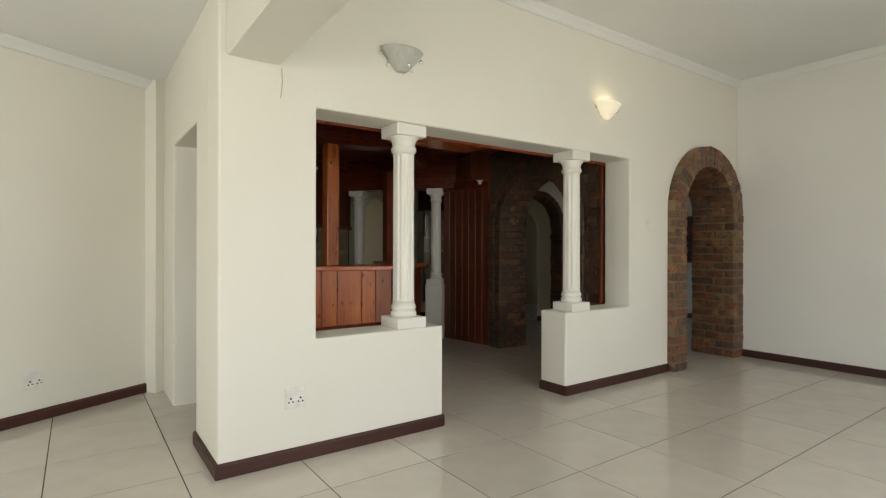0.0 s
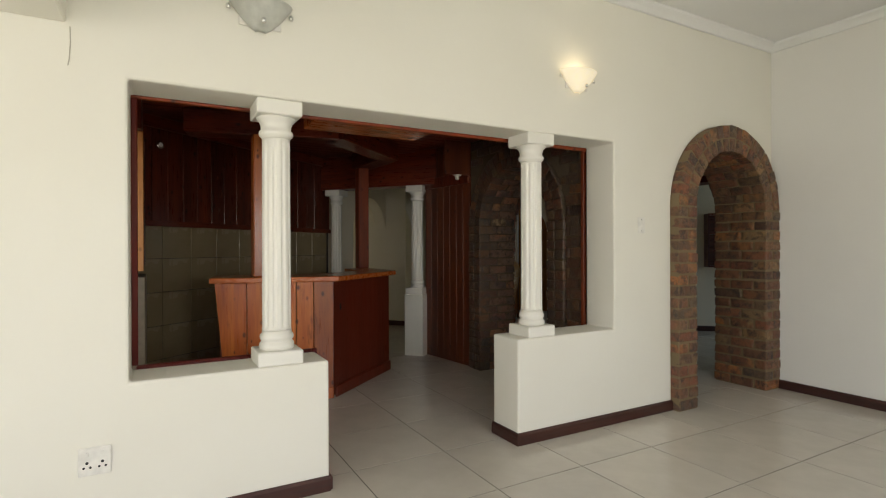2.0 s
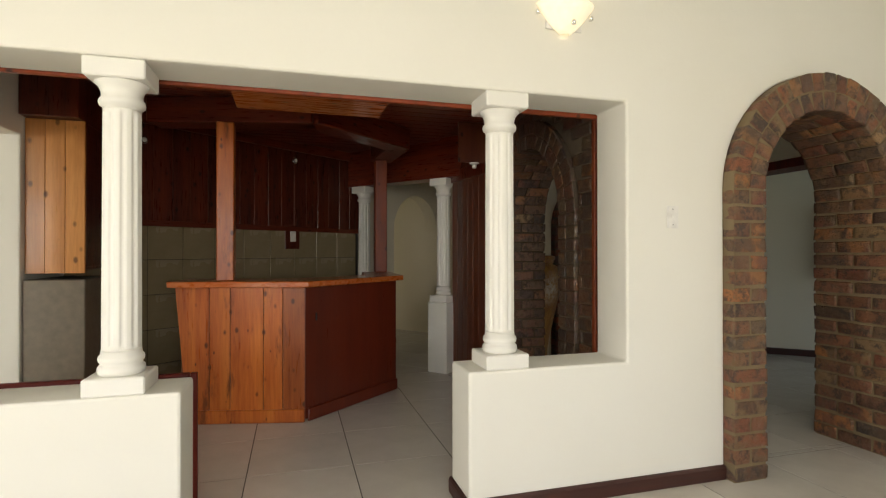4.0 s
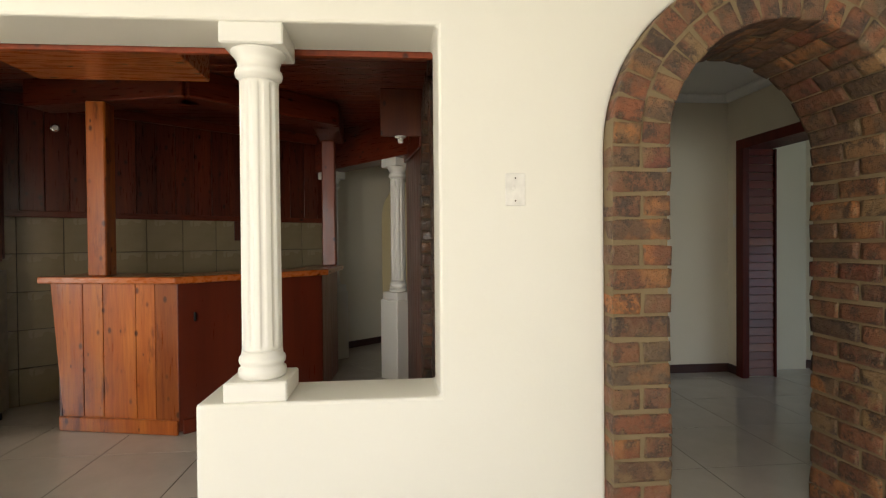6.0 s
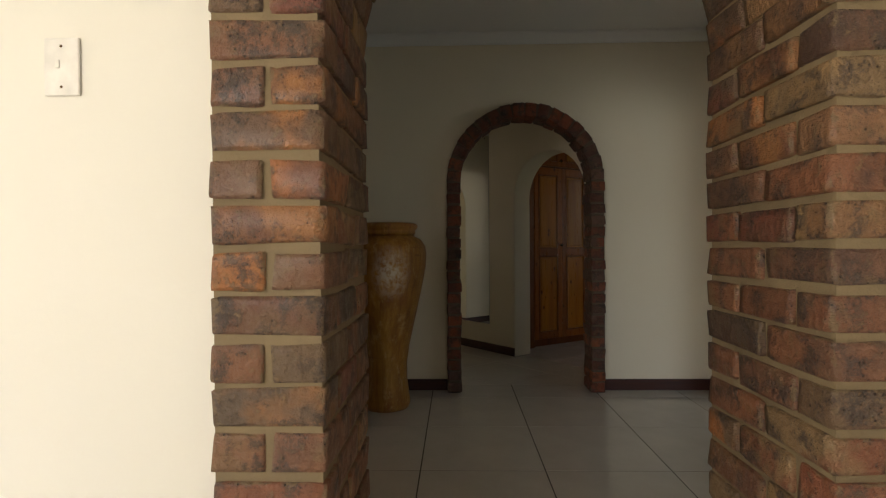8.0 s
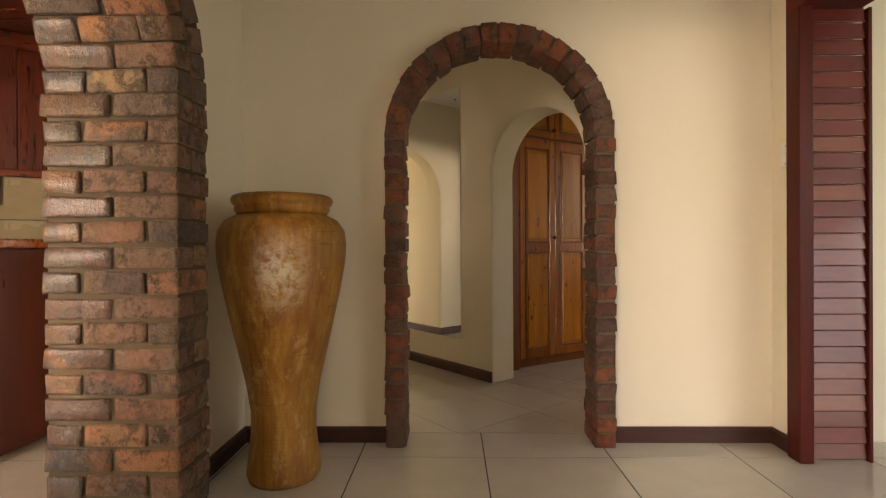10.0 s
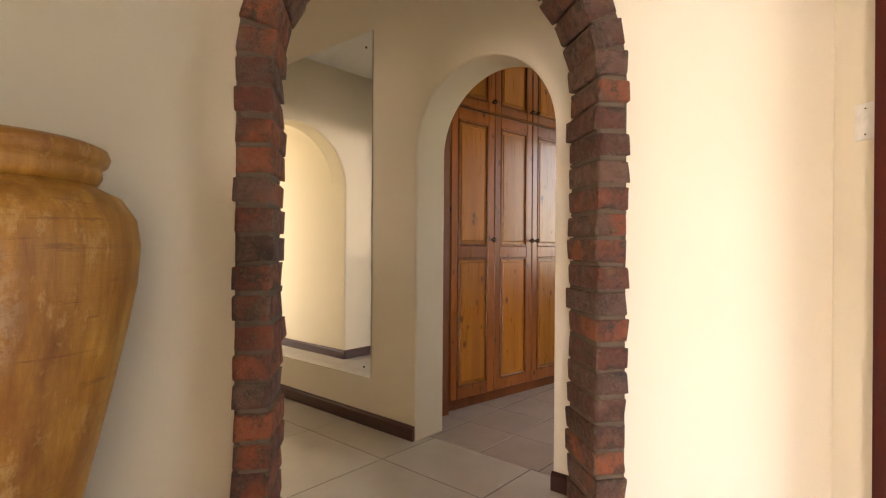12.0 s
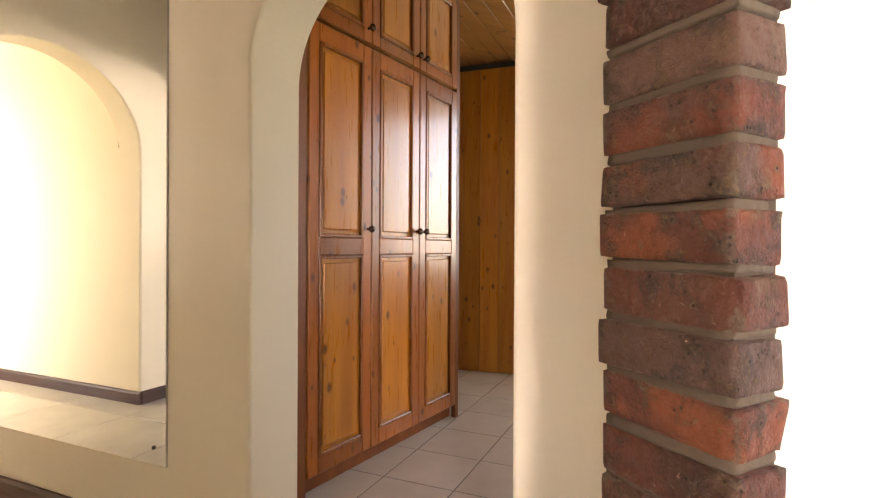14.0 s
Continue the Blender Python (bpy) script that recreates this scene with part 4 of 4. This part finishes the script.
# a thin dark box paints the shade of the gap under the ceiling
part("gap_shade", box(0.1, -0.012, 2.40, 0.62, -0.001, 2.44, 0.002), M_HOLE, far, "dark strip standing in for the shade in the gap above the boards")

# ---- bricks and tiles ----
BRICKS = {}


def brick_mesh(dims, material, kinds=7):
    """One of a few worn bricks of a size, centred."""
    key = (tuple(round(d, 3) for d in dims), material.name)
    if key not in BRICKS:
        BRICKS[key] = []
        for _ in range(kinds):
            b = bmesh.new()
            bmesh.ops.create_cube(b, size=1.0)
            bmesh.ops.subdivide_edges(b, edges=b.edges[:], cuts=2, use_grid_fill=True)
            half, r = Vector(dims) / 2, 0.0045
            for v in b.verts:
                p = Vector([math.copysign(h if abs(c) > 0.4 else (h - r) * min(1.0, abs(c) * 5), c) for c, h in zip(v.co, half)])
                q = Vector([max(-h + r, min(h - r, c)) for c, h in zip(p, half)])
                if (p - q).length > 1e-6:
                    p = q + (p - q).normalized() * r
                v.co = p
            skew = [Vector([random.uniform(-1, 1) for _ in range(3)]) * 0.0035 for _ in range(8)]
            for v in b.verts:
                w = [(0.5 + 0.5 * s * c / h) for c, h, s in zip(v.co, half, (1, 1, 1))]
                for n_, sk in enumerate(skew):
                    f = (w[0] if n_ & 1 else 1 - w[0]) * (w[1] if n_ & 2 else 1 - w[1]) * (w[2] if n_ & 4 else 1 - w[2])
                    v.co += sk * f
                v.co += noise.noise_vector(v.co * 45 + Vector((len(BRICKS[key]) * 7.0, 0, 0))) * 0.004
            BRICKS[key].append(mesh_of("brick", b, material, True))
    return random.choice(BRICKS[key])


def lay(parent, m, dims, material, proud=0.0028, turn=0.7):
    b = new("brick", brick_mesh(dims, material))
    b.parent = parent
    j = pose(random.uniform(-1, 1) * proud, random.uniform(-1, 1) * proud, random.uniform(-1, 1) * 0.002, *[random.uniform(-turn, turn) for _ in range(3)])
    b.matrix_basis = m @ j
    return b


def brick_arch(name, label, m, spec, y0, y1, rings, material, course=0.0855, inset=0.008, joint=0.011, mortar=None, rear=None):
    """A brick-lined arch; x along the wall, y through it from y0 to y1."""
    cx, inner, spring, ring = spec["cx"], spec["inner"], spec["spring"], spec["ring"]
    outer = inner + ring
    core = prism([(cx - outer + 0.002, 0.0)] + arc(cx, spring, outer - 0.002, 180, 0, 28) + [(cx + outer - 0.002, 0.0), (cx + inner + inset, 0.0)] + arc(cx, spring, inner + inset + 0.007, 0, 180, 28) + [(cx - inner - inset, 0.0)], y0 + inset, y1 - inset, "y")
    body = tagged(part(name, core, mortar or M_MORTAR, m=m), label, "arch", kind="structure")
    depth = y1 - y0

    # rear: brick for the far half, here with shade painted in
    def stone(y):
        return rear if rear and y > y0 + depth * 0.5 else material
    rows = int(round(spring / course))
    ch = spring / rows
    for side in (-1, 1):
        for k in range(rows):
            z = (k + 0.5) * ch
            h = ch - joint
            if rings == 1:
                lay(body, pose(cx + side * (inner + ring / 2), (y0 + y1) / 2, z), (ring, depth, h), material, 0.006, 1.2)
                bed = lay(body, pose(cx + side * (inner + ring / 2), (y0 + y1) / 2, z + ch / 2), (ring - 0.012, depth - 0.012, joint + 0.007), mortar, 0.003)
                bed.name = "mortar_joint"
                continue
            half = (ring - joint) / 2
            near, farx = cx + side * (inner + half / 2), cx + side * (inner + ring - half / 2)
            if k % 2:
                lay(body, pose(near, y0 + 0.1075, z), (half, 0.215, h), material)
                lay(body, pose(farx, y0 + 0.1075, z), (half, 0.215, h), material)
                rest = [(y0 + 0.227, y1)]
                back = [(y0 + 0.227, y1)]
            else:
                lay(body, pose(cx + side * (inner + ring / 2), y0 + half / 2, z), (ring, half, h), material)
                a = y0 + half + joint
                rest = [(a, a + 0.205), (a + 0.217, y1)]
                back = [(a, y1)]
            for a, c in rest:
                lay(body, pose(near, (a + c) / 2, z), (half, c - a, h), stone((a + c) / 2))
            for a, c in back:
                lay(body, pose(farx, (a + c) / 2, z), (half, c - a, h), stone((a + c) / 2))
    for r in range(rings):
        t = ring / rings - (joint if rings > 1 else 0) * 0.5
        mid = inner + (r + 0.5) * ring / rings
        count = int(round(math.pi * mid / 0.088))
        for i in range(count):
            a = 180 * (i + 0.5) / count
            w = math.pi * (mid - t / 2) / count - joint * 0.75
            spans = [(y0, y1)] if rings == 1 else ([(y0, y0 + 0.2), (y0 + 0.212, y1)] if (i + r) % 2 else [(y0, y0 + 0.1), (y0 + 0.112, y0 + 0.3), (y0 + 0.312, y1)])
            for p, q in spans:
                mm = pose(cx, (p + q) / 2, spring, 0, -(a - 90), 0)
                mm = mm @ pose(0, 0, mid)
                lay(body, mm, (w + (0.006 if rings == 1 else 0.009), q - p, t), stone((p + q) / 2), 0.005 if rings == 1 else 0.003, 2.0 if rings == 1 else 0.9)
    return body


brick_arch("arch_1", "varnished brown brick arch into the hall", Matrix.Identity(4), A1, -0.075, 0.41, 2, M_BRICK_OLD, 0.0889, 0.0065, 0.0145)
brick_arch("arch_2", "dark red brick arch into the passage", Matrix.Identity(4), A2, 2.682, 2.905, 1, M_BRICK_RED, 0.0805, 0.011, 0.012, M_MORTAR_DARK)
arch_3 = brick_arch("arch_3", "varnished brick arch between kitchen and hall, shade painted into its kitchen half", Matrix.Translation((4.19, 0, 0)) @ Matrix.Rotation(radians(90), 4, "Z"), A3, 0.0, 0.45, 2, M_BRICK_HALL, 0.0855, 0.0075, 0.012, M_MORTAR_BROWN, M_BRICK_SHADED)

# brickwork on the kitchen side around that arch, the kitchen's shade in its colour
for row in range(28):
    z = (row + 0.5) * 0.0855
    for i in range(8):
        y = 0.40 + i * 0.232 + (0.116 if row % 2 else 0.0)
        dy, dz = max(0.0, abs(y - A3["cx"]) - 0.05), max(0.0, z - A3["spring"])
        if y < 1.98 and math.hypot(dy, dz) > A3_OUT + 0.02 or (y < 1.98 and z < A3["spring"] and abs(y - A3["cx"]) > A3_OUT + 0.1):
            lay(arch_3, pose(y, 0.40, z), (0.220, 0.05, 0.0735), M_BRICK_SHADED, 0.003)
spandrel = prism([(0.29, A3["spring"])] + [(A3["cx"] - A3_OUT - 0.003, A3["spring"])] + arc(A3["cx"], A3["spring"], A3_OUT + 0.003, 180, 0, 20) + [(2.035, A3["spring"]), (2.035, 2.41), (0.29, 2.41)], 3.775, 3.797, "x")
for row in range(int(A3["spring"] / 0.0855) + 3):
    z = (row + 0.5) * 0.0855
    for y, w in (((0.342, 0.104), (0.478, 0.148)) if row % 2 else ((0.537, 0.04),)):
        lay(arch_3, pose(y, 0.40, z), (w, 0.05, 0.0735), M_BRICK_SHADED, 0.003)
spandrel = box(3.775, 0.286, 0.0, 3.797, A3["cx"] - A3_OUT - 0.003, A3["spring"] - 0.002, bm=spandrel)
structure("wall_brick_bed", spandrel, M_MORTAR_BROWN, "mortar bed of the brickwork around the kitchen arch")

PITCH, GAP = 0.594, 0.0052
full_tile = mesh_of("floor_tile", box(-PITCH / 2 + GAP / 2, -PITCH / 2 + GAP / 2, -0.012, PITCH / 2 - GAP / 2, PITCH / 2 - GAP / 2, 0.0, 0.0007), M_TILE)
DIVIDE = 2.90


def tile_box(x0, y0, x1, y1, material):
    t = new("floor_tile", mesh_of("floor_tile", box(x0 + GAP / 2, y0 + GAP / 2, -0.012, x1 - GAP / 2, y1 - GAP / 2, 0.0, 0.0007), material))
    t.parent = floor
    return t


def tile_field(xa, xb, ya, yb, ox, oy):
    """Square tiles of a grid through (ox, oy), cut at the edges of a field."""
    for i in range(math.floor((xa - ox) / PITCH), math.ceil((xb - ox) / PITCH)):
        for j in range(math.floor((ya - oy) / PITCH), math.ceil((yb - oy) / PITCH)):
            x0, x1 = max(xa, ox + i * PITCH), min(xb, ox + (i + 1) * PITCH)
            y0, y1 = max(ya, oy + j * PITCH), min(yb, oy + (j + 1) * PITCH)
            if x1 - x0 < 0.02 or y1 - y0 < 0.02:
                continue
            if x1 - x0 > PITCH - 0.001 and y1 - y0 > PITCH - 0.001:
                t = new("floor_tile", full_tile)
                t.parent = floor
                t.location = ((x0 + x1) / 2, (y0 + y1) / 2, 0)
            else:
                tile_box(x0, y0, x1, y1, M_TILE)


tile_field(-4.2, 5.75, -4.98, 0.159, 0.606, -0.435)
tile_field(-4.2, 3.9, 0.159, DIVIDE, 0.606, -0.435)
tile_field(3.9, 9.7, 0.16, DIVIDE, 4.645, -0.39)


def wing_tiles(pitch, a0, a1, b0, b1, oa, ob_, material):
    for i in range(math.floor((a0 - oa) / pitch), math.ceil((a1 - oa) / pitch)):
        for j in range(math.floor((b0 - ob_) / pitch), math.ceil((b1 - ob_) / pitch)):
            x0, x1 = max(a0, oa + i * pitch), min(a1, oa + (i + 1) * pitch)
            y0, y1 = max(b0, ob_ + j * pitch), min(b1, ob_ + (j + 1) * pitch)
            if x1 - x0 < 0.02 or y1 - y0 < 0.02:
                continue
            b = box(x0 + GAP / 2, y0 + GAP / 2, -0.012, x1 - GAP / 2, y1 - GAP / 2, 0.0, 0.0007)
            b.transform(WING)
            bmesh.ops.bisect_plane(b, geom=b.verts[:] + b.edges[:] + b.faces[:], plane_co=(0, DIVIDE + GAP, 0), plane_no=(0, -1, 0), clear_outer=True)
            if len(b.faces) < 4:
                b.free()
                continue
            bmesh.ops.holes_fill(b, edges=[e for e in b.edges if e.is_boundary])
            t = new("floor_tile", mesh_of("floor_tile", b, material))
            t.parent = floor


wing_tiles(PITCH, -3.0, 0.11, -1.6, 4.6, -0.265, -0.04, M_TILE)
wing_tiles(0.327, 0.11, 2.9, -2.45, 1.8, 0.11, -0.02, M_TILE_PINK)
